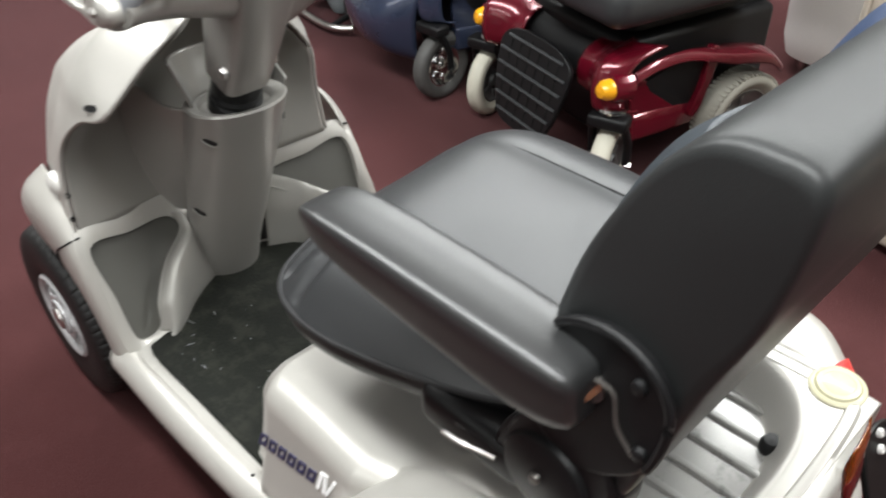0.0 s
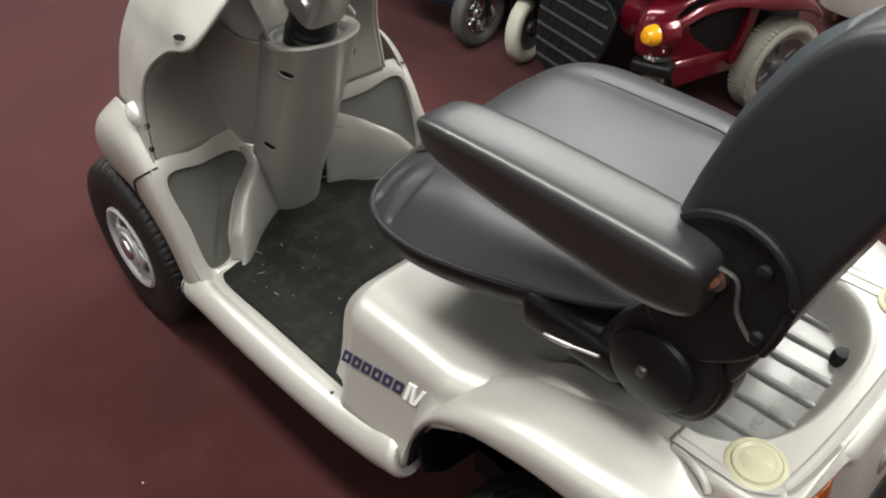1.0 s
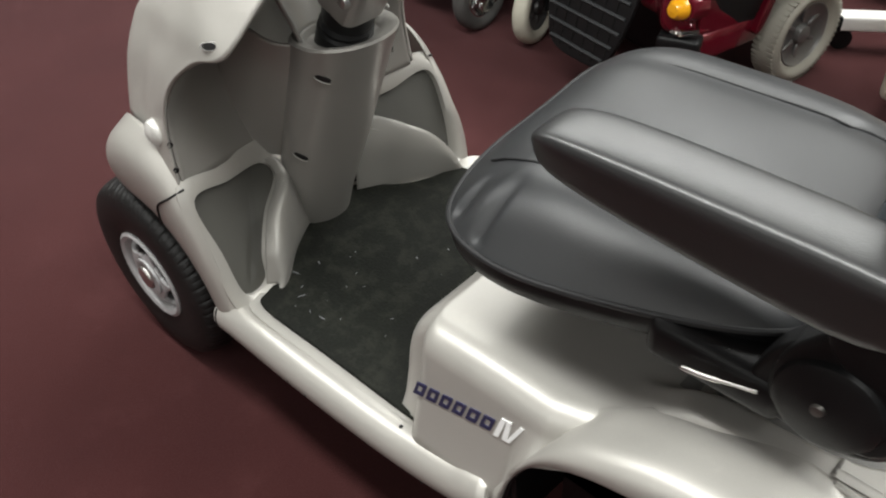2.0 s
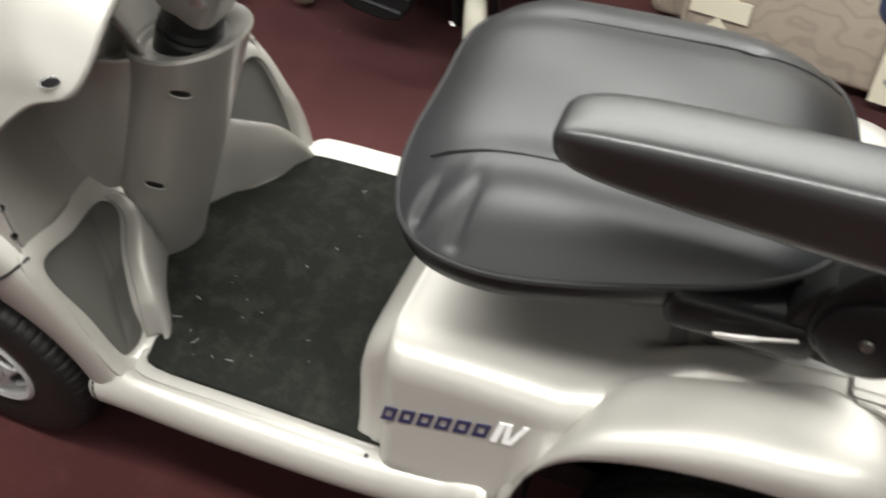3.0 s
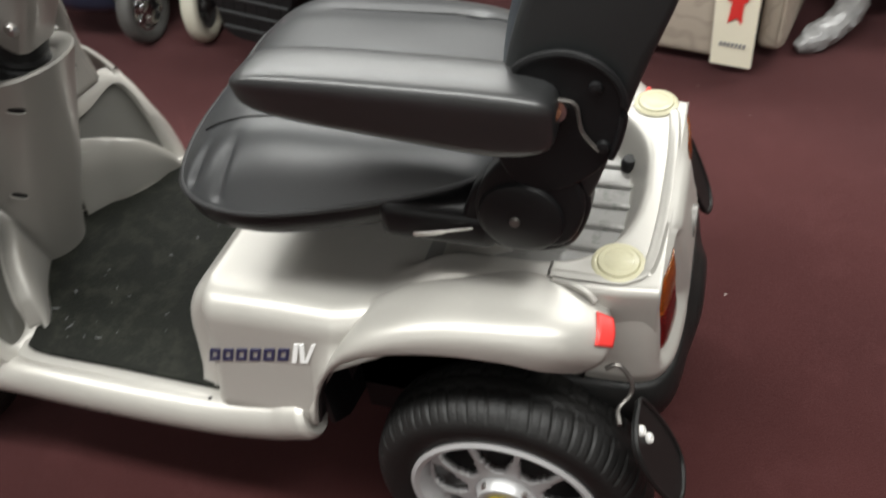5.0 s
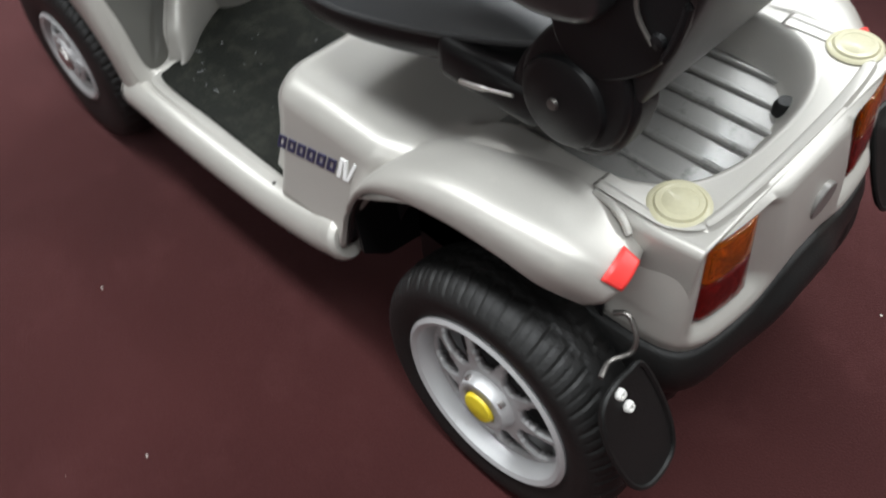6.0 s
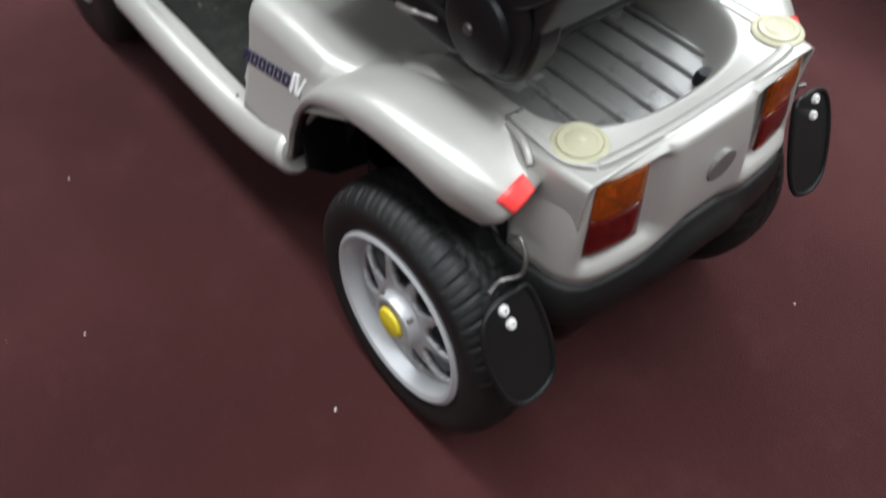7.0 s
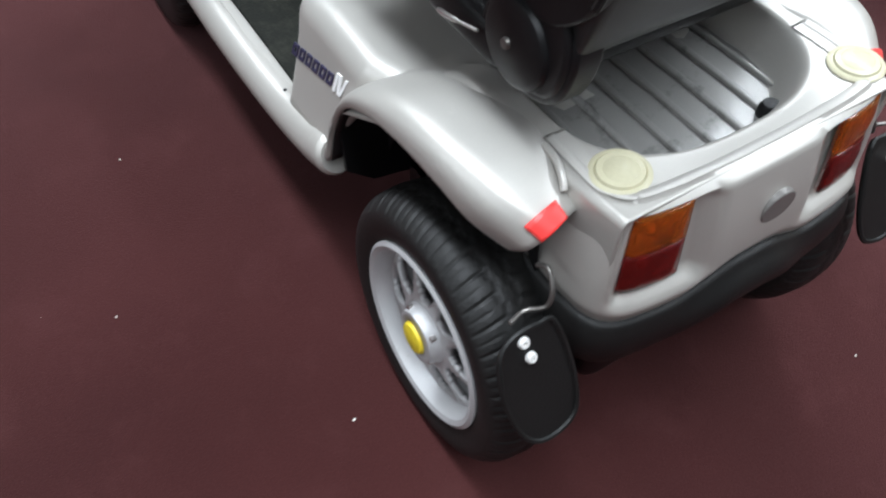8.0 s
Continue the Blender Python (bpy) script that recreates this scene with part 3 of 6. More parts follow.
def rear_fender(side):
    lip = [(-0.231, -0.255, 0.240), (-0.219, -0.250, 0.300), (-0.186, -0.248, 0.356), (-0.134, -0.248, 0.390), (-0.066, -0.248, 0.410), (0.0, -0.246, 0.414), (0.045, -0.238, 0.402), (0.078, -0.215, 0.380)]
    mid = [(-0.232, -0.2555, 0.245), (-0.213, -0.250, 0.316), (-0.179, -0.247, 0.373), (-0.126, -0.246, 0.408), (-0.064, -0.245, 0.429), (0.0, -0.243, 0.436), (0.055, -0.235, 0.425), (0.098, -0.212, 0.400)]
    ridge = [(-0.236, -0.252, 0.250), (-0.206, -0.243, 0.330), (-0.172, -0.232, 0.387), (-0.118, -0.229, 0.421), (-0.062, -0.229, 0.440), (0.0, -0.227, 0.447), (0.055, -0.219, 0.441), (0.104, -0.196, 0.416)]
    flat = [(-0.238, -0.247, 0.256), (-0.200, -0.231, 0.335), (-0.164, -0.208, 0.394), (-0.110, -0.198, 0.423), (-0.060, -0.194, 0.4415), (0.0, -0.192, 0.4475), (0.052, -0.186, 0.4440), (0.100, -0.178, 0.4210)]
    inner = [(-0.236, -0.238, 0.262), (-0.194, -0.219, 0.335), (-0.158, -0.190, 0.396), (-0.108, -0.160, 0.4195), (-0.060, -0.153, 0.4375), (0.0, -0.153, 0.4445), (0.046, -0.160, 0.4430), (0.095, -0.163, 0.4180)]
    under = [(p[0] - 0.004, p[1] + 0.008, p[2] - 0.001) if p[0] < -0.12 else (p[0] + (0.008 if p[0] < -0.05 else 0.0), p[1] + 0.006, p[2] - 0.014) for p in inner]
    low = [(p[0] * 0.995, p[1] + 0.003, p[2] - 0.001) for p in lip]
    rows = [both(r, side) for r in (low, lip, mid, ridge, flat, inner, under)]
    fender = part("rear_fender", surf(rows, 5, 6), SILVER, scooter, "silver flared rear mudguard", thick=0.003)
    # three black sheets added to put the arch's inner shade into the shape
    edge = [(p[0] * 0.985, p[1] + 0.005, p[2] - 0.001) for p in lip]
    deep = [[(p[0] * 0.975, y, p[2] + dz) for p in lip] for y, dz in ((-0.215, 0.001), (-0.184, -0.006), (-0.179, -0.035), (-0.177, -0.062))]
    part("arch_shade", surf([both(r, side) for r in [edge] + deep], 3, 4), BLACK, fender, "black sheet for the shade inside the wheel arch", thick=0.002)
    front_shade = [(-0.222, -0.236, 0.222), (-0.222, -0.240, 0.290), (-0.222, -0.150, 0.300), (-0.222, -0.150, 0.180), (-0.222, -0.200, 0.190)]
    part("arch_shade_front", slab(both(front_shade, side), (0.006, 0, 0)), BLACK, fender, "black sheet for the shade ahead of the wheel")
    part("arch_shade_side", slab(both([(-0.216, -0.150, 0.140), (-0.216, -0.150, 0.385), (0.10, -0.150, 0.385), (0.10, -0.150, 0.140)], side), (0, -side * 0.006, 0)), BLACK, fender, "black sheet for the shade behind the wheel")
    if side < 0:
        rib = spline([(0.034, -0.160, 0.4462), (0.056, -0.162, 0.4462), (0.072, -0.166, 0.4425), (0.083, -0.170, 0.4340)], 6)
        part("corner_rib", tube(rib, [0.001] + [0.0036] * (len(rib) - 2) + [0.001], 10), SILVER, fender, "raised rounded rib between mudguard and tail")
    lines = [spline(r, 12) for r in rows]
    patch = []
    for col in range(79, 85):
        line = spline([ln[col] for ln in lines], 8)
        patch.append(line[21:33])
    lift = []
    for a in range(len(patch)):
        row = []
        for b in range(len(patch[0])):
            t1 = patch[min(a + 1, len(patch) - 1)][b] - patch[max(a - 1, 0)][b]
            t2 = patch[a][min(b + 1, len(patch[0]) - 1)] - patch[a][max(b - 1, 0)]
            n = t1.cross(t2).normalized()
            n = n if n.z > 0 else -n
            row.append(patch[a][b] + n * 0.0035)
        lift.append(row)
    bm = bmesh.new()
    grid_faces(bm, lift)
    part("red_reflector", bm, RED_REFLECT, fender, "bright red rectangular reflector", thick=0.002)
    # pale round lens on the rear corner
    cx, cz = (0.105, 0.4480) if side > 0 else (0.098, 0.4480)
    yy = 0.1445 if side > 0 else -0.127
    base = [(0.0, 0.0), (0.0265, 0.0), (0.0275, 0.002), (0.0260, 0.0035), (0.0225, 0.004), (0.022, 0.003), (0.0205, 0.0058), (0.016, 0.0064), (0.0155, 0.0060), (0.0150, 0.0064), (0.0, 0.0066)]
    part("cream_lens", lathe([(r, cz - 0.002 + h) for r, h in base], 40, "z", (cx, yy, 0), caps=False), CREAM, scooter, "round pale cream marker lens with raised rim")


def shell_marks():
    """Joint lines and dark fixings on the shell."""
    for side in (-1, 1):
        for p in ((-0.792, -0.233, 0.452), (-0.786, -0.238, 0.418)) if side < 0 else ():
            part("fixing", lathe([(0.0, -0.0015), (0.0035, -0.001), (0.004, 0.002)], 10, "x", both([p], side)[0], caps=False), BLACK, scooter)
        part("stone_chip", lathe([(0.0, 0.0), (0.003, 0.0), (0.003, 0.0012), (0.0, 0.0012)], 8, "z", both([(-0.392, -0.238, 0.2195)], side)[0], caps=False), BUMPER, scooter)


def mud_flap(side):
    m = Matrix.Translation(Vector((0.144, side * (0.234 if side < 0 else 0.226), 0.316))) @ Matrix.Rotation(radians(-26), 4, "Y")
    out = spline([(0, -0.030, 0.020), (0, -0.012, 0.026), (0, 0.012, 0.025), (0, 0.029, 0.014), (0, 0.036, -0.012), (0, 0.034, -0.050), (0, 0.024, -0.086), (0, 0.006, -0.103), (0, -0.020, -0.102), (0, -0.038, -0.086), (0, -0.041, -0.040)], 6, True)
    out = [m @ Vector((p.x, -side * -p.y, p.z)) for p in out]
    flap = part("mud_flap", slab(out, m.to_3x3() @ Vector((0.006, 0, 0))), BUMPER, scooter, "dark rubber mud flap with two pale bolts", bevel=0.002)
    rimb = [m.to_3x3() @ Vector((0.006, 0, 0)) + p for p in out]
    part("flap_rim", tube(rimb + rimb[:1], 0.003, 6), BUMPER, flap)
    for dz in (0.016, -0.003):
        p = m @ Vector((0.007, 0.004 * side + (0.002 - dz * 0.25) * -side, dz))
        bm = lathe([(0.0058, -0.001), (0.0058, 0.002), (0.0045, 0.004), (0.002, 0.004), (0.002, 0.001), (0.0, 0.001)], 16, "x", (0, 0, 0), caps=False)
        bm.transform(Matrix.Translation(p) @ m.to_3x3().to_4x4())
        part("bolt", bm, WHITE_PLASTIC, flap, "pale round bolt head")
    hook = [(0.10, side * 0.20, 0.372), (0.112, side * 0.196, 0.376), (0.126, side * 0.200, 0.362), (0.128, side * 0.206, 0.345), (0.118, side * 0.222, 0.338), (0.122, side * 0.240, 0.336)]
    part("flap_bracket", tube(spline(hook, 4), 0.0026, 8), DARK_STEEL, flap, "bent thin metal bracket")


def sill(side):
    pts = [(-0.755, -0.236, 0.176), (-0.70, -0.238, 0.182), (-0.60, -0.241, 0.187), (-0.48, -0.240, 0.189), (-0.38, -0.237, 0.192), (-0.30, -0.236, 0.207), (-0.272, -0.236, 0.217), (-0.254, -0.236, 0.223), (-0.243, -0.235, 0.228)]
    pts = [(x, y, z - (0.005 if side > 0 else 0.0)) for x, y, z in pts]
    pts = [(x, y + (0.024 if side > 0 and x > -0.74 else 0.0), z) for x, y, z in pts]
    path = spline(both(pts, side), 5)
    r = [0.028 - 0.005 * smooth01(0.90, 1.0, k / (len(path) - 1)) for k in range(len(path))]
    part("side_sill", tube(path, r, 20, flat=1.05), SILVER, scooter, "silver rounded side sill")
    rnd = random.Random(7)
    for k in range(12):
        i = 6 + int(rnd.random() * (len(path) - 12))
        a = radians(rnd.uniform(-70, 25))
        at = path[i] + Vector((rnd.uniform(-0.01, 0.01), side * 0.0282 * math.cos(a), 0.0282 * 1.05 * math.sin(a)))
        bm = bmesh.new()
        bmesh.ops.create_icosphere(bm, subdivisions=1, radius=rnd.uniform(0.0006, 0.0016), matrix=Matrix.Translation(at) @ Matrix.Diagonal((rnd.uniform(1, 3), 1, 1, 1)))
        part("paint_chip", bm, BUMPER, scooter)
    ring = both([(-0.752, -0.236, 0.176), (-0.749, -0.236, 0.1764)], side)
    part("sill_joint", tube(ring, 0.0289, 20, flat=1.05), BLACK, scooter)


def floor_pan():
    half = [(-0.36, -0.222), (-0.55, -0.222), (-0.680, -0.222), (-0.700, -0.200), (-0.712, -0.160), (-0.744, -0.120), (-0.784, -0.082), (-0.800, -0.052), (-0.806, -0.02)]
    out = spline([(x, y, 0) for x, y in half] + [(x, -y, 0) for x, y in reversed(half)], 4)
    pan = [Vector((p.x - 0.01, p.y * 1.06, 0.205)) for p in out]
    part("floor_pan", slab(pan, (0, 0, 0.012)), SILVER, scooter)
    part("floor_mat", slab([Vector((p.x, p.y * (0.84 if p.y > 0 else 1.0), 0.2175)) for p in out], (0, 0, 0.0065)), MAT_RUBBER, scooter, "dark scuffed rubber footwell mat", bevel=0.002)
    part("chassis", box((-0.10, 0, 0.245), (0.50, 0.30, 0.15), r=0.02), BLACK, scooter, "black underframe")
    part("front_chassis", box((-0.80, 0, 0.19), (0.40, 0.28, 0.05), r=0.015), BLACK, scooter)
    part("rear_axle", tube([(0, -0.19, 0.17), (0, 0.19, 0.17)], 0.03, 16), BLACK, scooter)
    part("front_axle", tube([(-0.935, -0.19, 0.162), (-0.935, 0.19, 0.162)], 0.02, 12), BLACK, scooter)


def toe_panel(side):
    """The dark infill panel in its silver frame beside the footwell."""
    W = [(-0.773, -0.232, 0.370), (-0.795, -0.165, 0.355), (-0.813, -0.100, 0.342), (-0.793, -0.087, 0.322), (-0.755, -0.138, 0.303), (-0.725, -0.175, 0.265), (-0.713, -0.188, 0.227), (-0.721, -0.222, 0.222), (-0.745, -0.228, 0.290)]
    O = [(-0.782, -0.247, 0.394), (-0.804, -0.165, 0.384), (-0.820, -0.072, 0.372), (-0.797, -0.066, 0.340), (-0.748, -0.118, 0.310), (-0.712, -0.165, 0.262), (-0.698, -0.184, 0.216), (-0.714, -0.240, 0.204), (-0.745, -0.247, 0.288)]
    if side > 0:
        W[8], O[8], O[0] = (-0.737, -0.234, 0.300), (-0.735, -0.252, 0.302), (-0.786, -0.243, 0.392)
    w, o = spline(both(W, side), 6, True), spline(both(O, side), 6, True)
    inward = Vector((-0.9, 0, -0.35)).normalized() * 0.014
    mid = [a.lerp(b, 0.5) - inward * 0.25 for a, b in zip(w, o)]
    bm = bmesh.new()
    grid_faces(bm, [[p + inward for p in o], o, mid, w, [p + inward for p in w]], closed_v=True)
    fr = part("panel_frame", bm, SILVER, scooter, "silver frame of the legroom panel", sharp=60)
    part("panel_infill", slab([p + inward * 0.7 for p in w], inward * 0.5), INFILL, fr, "dark grey textured infill panel")
    # rounded knee that rolls from the frame down to the mat
    U = [(-0.698, -0.188, 0.220), (-0.707, -0.177, 0.262), (-0.721, -0.159, 0.300), (-0.742, -0.133, 0.326), (-0.772, -0.108, 0.338), (-0.806, -0.075, 0.345)]
    E = [(-0.713, -0.190, 0.224), (-0.718, -0.182, 0.248), (-0.727, -0.171, 0.270), (-0.755, -0.138, 0.303), (-0.788, -0.092, 0.322), (-0.812, -0.090, 0.345)]
    if side < 0:
        U = [(p[0] + 0.015, p[1] + 0.009, p[2] + 0.003) for p in E]
    M = [(-0.684, -0.192, 0.212), (-0.696, -0.176, 0.213), (-0.712, -0.155, 0.214), (-0.736, -0.125, 0.215), (-0.758, -0.092, 0.216), (-0.780, -0.050, 0.216)]
    N = [tuple(Vector(a) * 0.62 + Vector(b) * 0.38 + Vector((0.010, 0.006, 0.004) if side > 0 else (0.006, 0.004, 0.003)) * smooth01(0.0, 0.05, a[2] - b[2])) for a, b in zip(U, M)]
    L = [tuple(Vector(a) * 0.20 + Vector(b) * 0.80 + Vector((0.006, 0.003, 0.0)) * smooth01(0.0, 0.05, a[2] - b[2])) for a, b in zip(U, M)]
    part("toe_board", surf([both(r, side) for r in (E, U, N, L, M)], 6, 6), SHADED_SILVER, scooter, "rounded silver knee of the footwell, toned down for shade", thick=0.003)


def front_fender(side):
    low = [(-0.752, -0.246, 0.150), (-0.772, -0.246, 0.225), (-0.806, -0.246, 0.280), (-0.855, -0.246, 0.316), (-0.915, -0.244, 0.328), (-0.960, -0.238, 0.326), (-0.985, -0.225, 0.330)]
    lip = [(-0.748, -0.252, 0.158), (-0.768, -0.254, 0.235), (-0.800, -0.256, 0.290), (-0.850, -0.257, 0.326), (-0.915, -0.256, 0.334), (-0.966, -0.244, 0.322), (-0.990, -0.222, 0.312)]
    mid = [(-0.738, -0.254, 0.178), (-0.757, -0.258, 0.265), (-0.790, -0.261, 0.335), (-0.845, -0.263, 0.380), (-0.915, -0.262, 0.384), (-0.970, -0.250, 0.358), (-0.998, -0.226, 0.334)]
    ridge = [(-0.726, -0.250, 0.196), (-0.748, -0.254, 0.288), (-0.780, -0.256, 0.370), (-0.838, -0.257, 0.416), (-0.910, -0.252, 0.420), (-0.970, -0.238, 0.390), (-1.000, -0.216, 0.356)]
    inner = [(-0.720, -0.238, 0.200), (-0.744, -0.242, 0.290), (-0.779, -0.238, 0.388), (-0.830, -0.230, 0.442), (-0.905, -0.220, 0.444), (-0.965, -0.205, 0.415), (-1.000, -0.188, 0.376)]
    fender = part("front_fender", surf([both(r, side) for r in (low, lip, mid, ridge, inner)], 5, 6), SILVER, scooter, "silver front mudguard sweeping down to the sill", thick=0.003)
    seam = spline(both([(-0.776, -0.240, 0.392), (-0.790, -0.2590, 0.3805), (-0.8165, -0.2650, 0.3585), (-0.834, -0.2595, 0.316)], side), 5)
    part("fender_joint", tube(seam, 0.0016, 6), BLACK, fender)


def far_half(y):
    """The cowl's far half stands a little nearer the middle."""
    return y - 0.030 * (y / 0.24) ** 2


def far_point(p):
    """Mirror a cowl point; beyond the column the rear edge keeps further forward and lower."""
    x, y, z = p
    pull = smooth01(-0.80, -0.68, x) * smooth01(0.0, 0.12, -y)
    lower = pull * smooth01(0.50, 0.60, z)
    return Vector((x - 0.092 * pull, far_half(-y), z - 0.045 * lower))


def nose():
    half = [
        [(-0.783, -0.240, 0.390), (-0.792, -0.232, 0.470), (-0.770, -0.224, 0.535), (-0.716, -0.211, 0.583), (-0.668, -0.197, 0.600), (-0.654, -0.150, 0.648), (-0.660, -0.088, 0.684), (-0.742, 0, 0.680)],
        [(-0.805, -0.241, 0.402), (-0.812, -0.230, 0.475), (-0.795, -0.218, 0.535), (-0.757, -0.207, 0.585), (-0.727, -0.195, 0.625), (-0.722, -0.148, 0.678), (-0.724, -0.090, 0.704), (-0.758, 0, 0.684)],
        [(-0.835, -0.238, 0.412), (-0.840, -0.222, 0.480), (-0.828, -0.208, 0.535), (-0.805, -0.196, 0.575), (-0.790, -0.184, 0.612), (-0.786, -0.146, 0.650), (-0.784, -0.088, 0.662), (-0.790, 0, 0.658)],
        [(-0.888, -0.218, 0.425), (-0.888, -0.200, 0.480), (-0.880, -0.188, 0.525), (-0.870, -0.174, 0.565), (-0.864, -0.160, 0.598), (-0.860, -0.125, 0.628), (-0.858, -0.065, 0.640), (-0.858, 0, 0.643)],
        [(-0.965, -0.195, 0.420), (-0.968, -0.182, 0.465), (-0.966, -0.170, 0.505), (-0.960, -0.155, 0.540), (-0.955, -0.138, 0.566), (-0.952, -0.100, 0.586), (-0.950, -0.050, 0.594), (-0.950, 0, 0.596)],
        [(-1.010, -0.155, 0.360), (-1.020, -0.145, 0.410), (-1.022, -0.135, 0.445), (-1.022, -0.122, 0.475), (-1.020, -0.108, 0.498), (-1.020, -0.078, 0.516), (-1.020, -0.035, 0.524), (-1.020, 0, 0.526)],
        [(-1.020, -0.140, 0.240), (-1.045, -0.125, 0.270), (-1.050, -0.110, 0.285), (-1.052, -0.100, 0.295), (-1.053, -0.080, 0.300), (-1.054, -0.050, 0.303), (-1.055, -0.020, 0.305), (-1.055, 0, 0.305)],
    ]
    rows = [[Vector(p) for p in r] + [far_point(p) for p in reversed(r[:-1])] for r in half]
    part("front_cowl", surf(rows, 7, 5), SILVER, scooter, "silver front cowl and bonnet", thick=0.004)
    inner = [
        [(-0.786, -0.236, 0.386), (-0.803, -0.165, 0.380), (-0.822, -0.09, 0.368), (-0.835, 0, 0.36)],
        [(-0.795, -0.228, 0.470), (-0.818, -0.165, 0.470), (-0.832, -0.09, 0.465), (-0.845, 0, 0.46)],
        [(-0.775, -0.220, 0.530), (-0.810, -0.160, 0.540), (-0.825, -0.09, 0.545), (-0.835, 0, 0.545)],
        [(-0.722, -0.208, 0.578), (-0.772, -0.150, 0.608), (-0.784, -0.09, 0.630), (-0.800, 0, 0.630)],
        [(-0.674, -0.194, 0.594), (-0.662, -0.148, 0.640), (-0.670, -0.088, 0.672), (-0.752, 0, 0.668)],
    ]
    rows = [[Vector(p) for p in r] + [far_point(p) for p in reversed(r[:-1])] for r in inner]
    part("inner_panel", surf(rows, 6, 6), GREY_SHADED_SHELL, scooter, "inner face of the front cowl, silver in shade put in as grey", thick=0.003)
    for s in (-1, 1):
        bm = lathe([(0.0, -0.010), (0.010, -0.009), (0.017, -0.005), (0.019, 0.0), (0.019, 0.006)], 24, "y", (0, 0, 0), caps=False)
        bm.transform(Matrix.Translation((-0.822, -0.234 if s < 0 else far_half(0.234), 0.458)) @ Matrix.Rotation(radians(0 if s < 0 else 180), 4, "Z"))
        part("side_lamp", bm, CLEAR_LENS, scooter, "small round clear side lamp")
        if s > 0:
            continue
        n = Vector((0.55, s * 0.70, 0.45)).normalized()
        t = n.cross(Vector((0, 0, 1))).normalized()
        v = t.cross(n)
        at = Vector((-0.690, -0.1985, 0.608))
        for nm, rad, mat, up in (("hole_rim", 0.011, CHROME, 0.004), ("hole", 0.008, BLACK, 0.0055)):
            oval = [at + n * up + t * rad * math.cos(q) + v * rad * 0.5 * math.sin(q) for q in [2 * math.pi * k / 20 for k in range(20)]]
            part(nm, slab(oval, n * -0.006), mat, scooter)


def front_bracket():
    """Thin wire rack on the bonnet's front with a pale flat strip."""
    rack = thing_part("front_rack", scooter, (0, 0, 0))
    part("strip", slab([(-0.985, 0.146, 0.548), (-0.985, 0.190, 0.566), (-0.985, 0.194, 0.548), (-0.985, 0.150, 0.532)], (-0.004, 0, 0)), PAPER, rack, "pale flat strip")
    for dy in (0.0, 0.008):
        part("wire", tube(spline([(-0.980, 0.187 - dy, 0.572), (-0.980, 0.160 - dy, 0.566), (-0.980, 0.136 - dy, 0.560), (-0.980, 0.142 - dy, 0.545), (-0.980, 0.130 - dy, 0.530)], 5), 0.0026, 8), BLACK, rack)
    part("cross_bar", tube([(-0.980, 0.056, 0.573), (-0.980, 0.132, 0.540)], 0.0032, 8), CHROME, rack, "thin bright cross bar")
    part("wire", tube([(-0.980, 0.058, 0.574), (-0.982, 0.052, 0.550)], 0.0022, 8), BLACK, rack)
    for y in (0.060, 0.132, 0.180):
        part("stay", tube([(-0.980, y, 0.566 if y > 0.15 else 0.545), (-0.960, y * 0.95, 0.500)], 0.0024, 8), BLACK, rack)


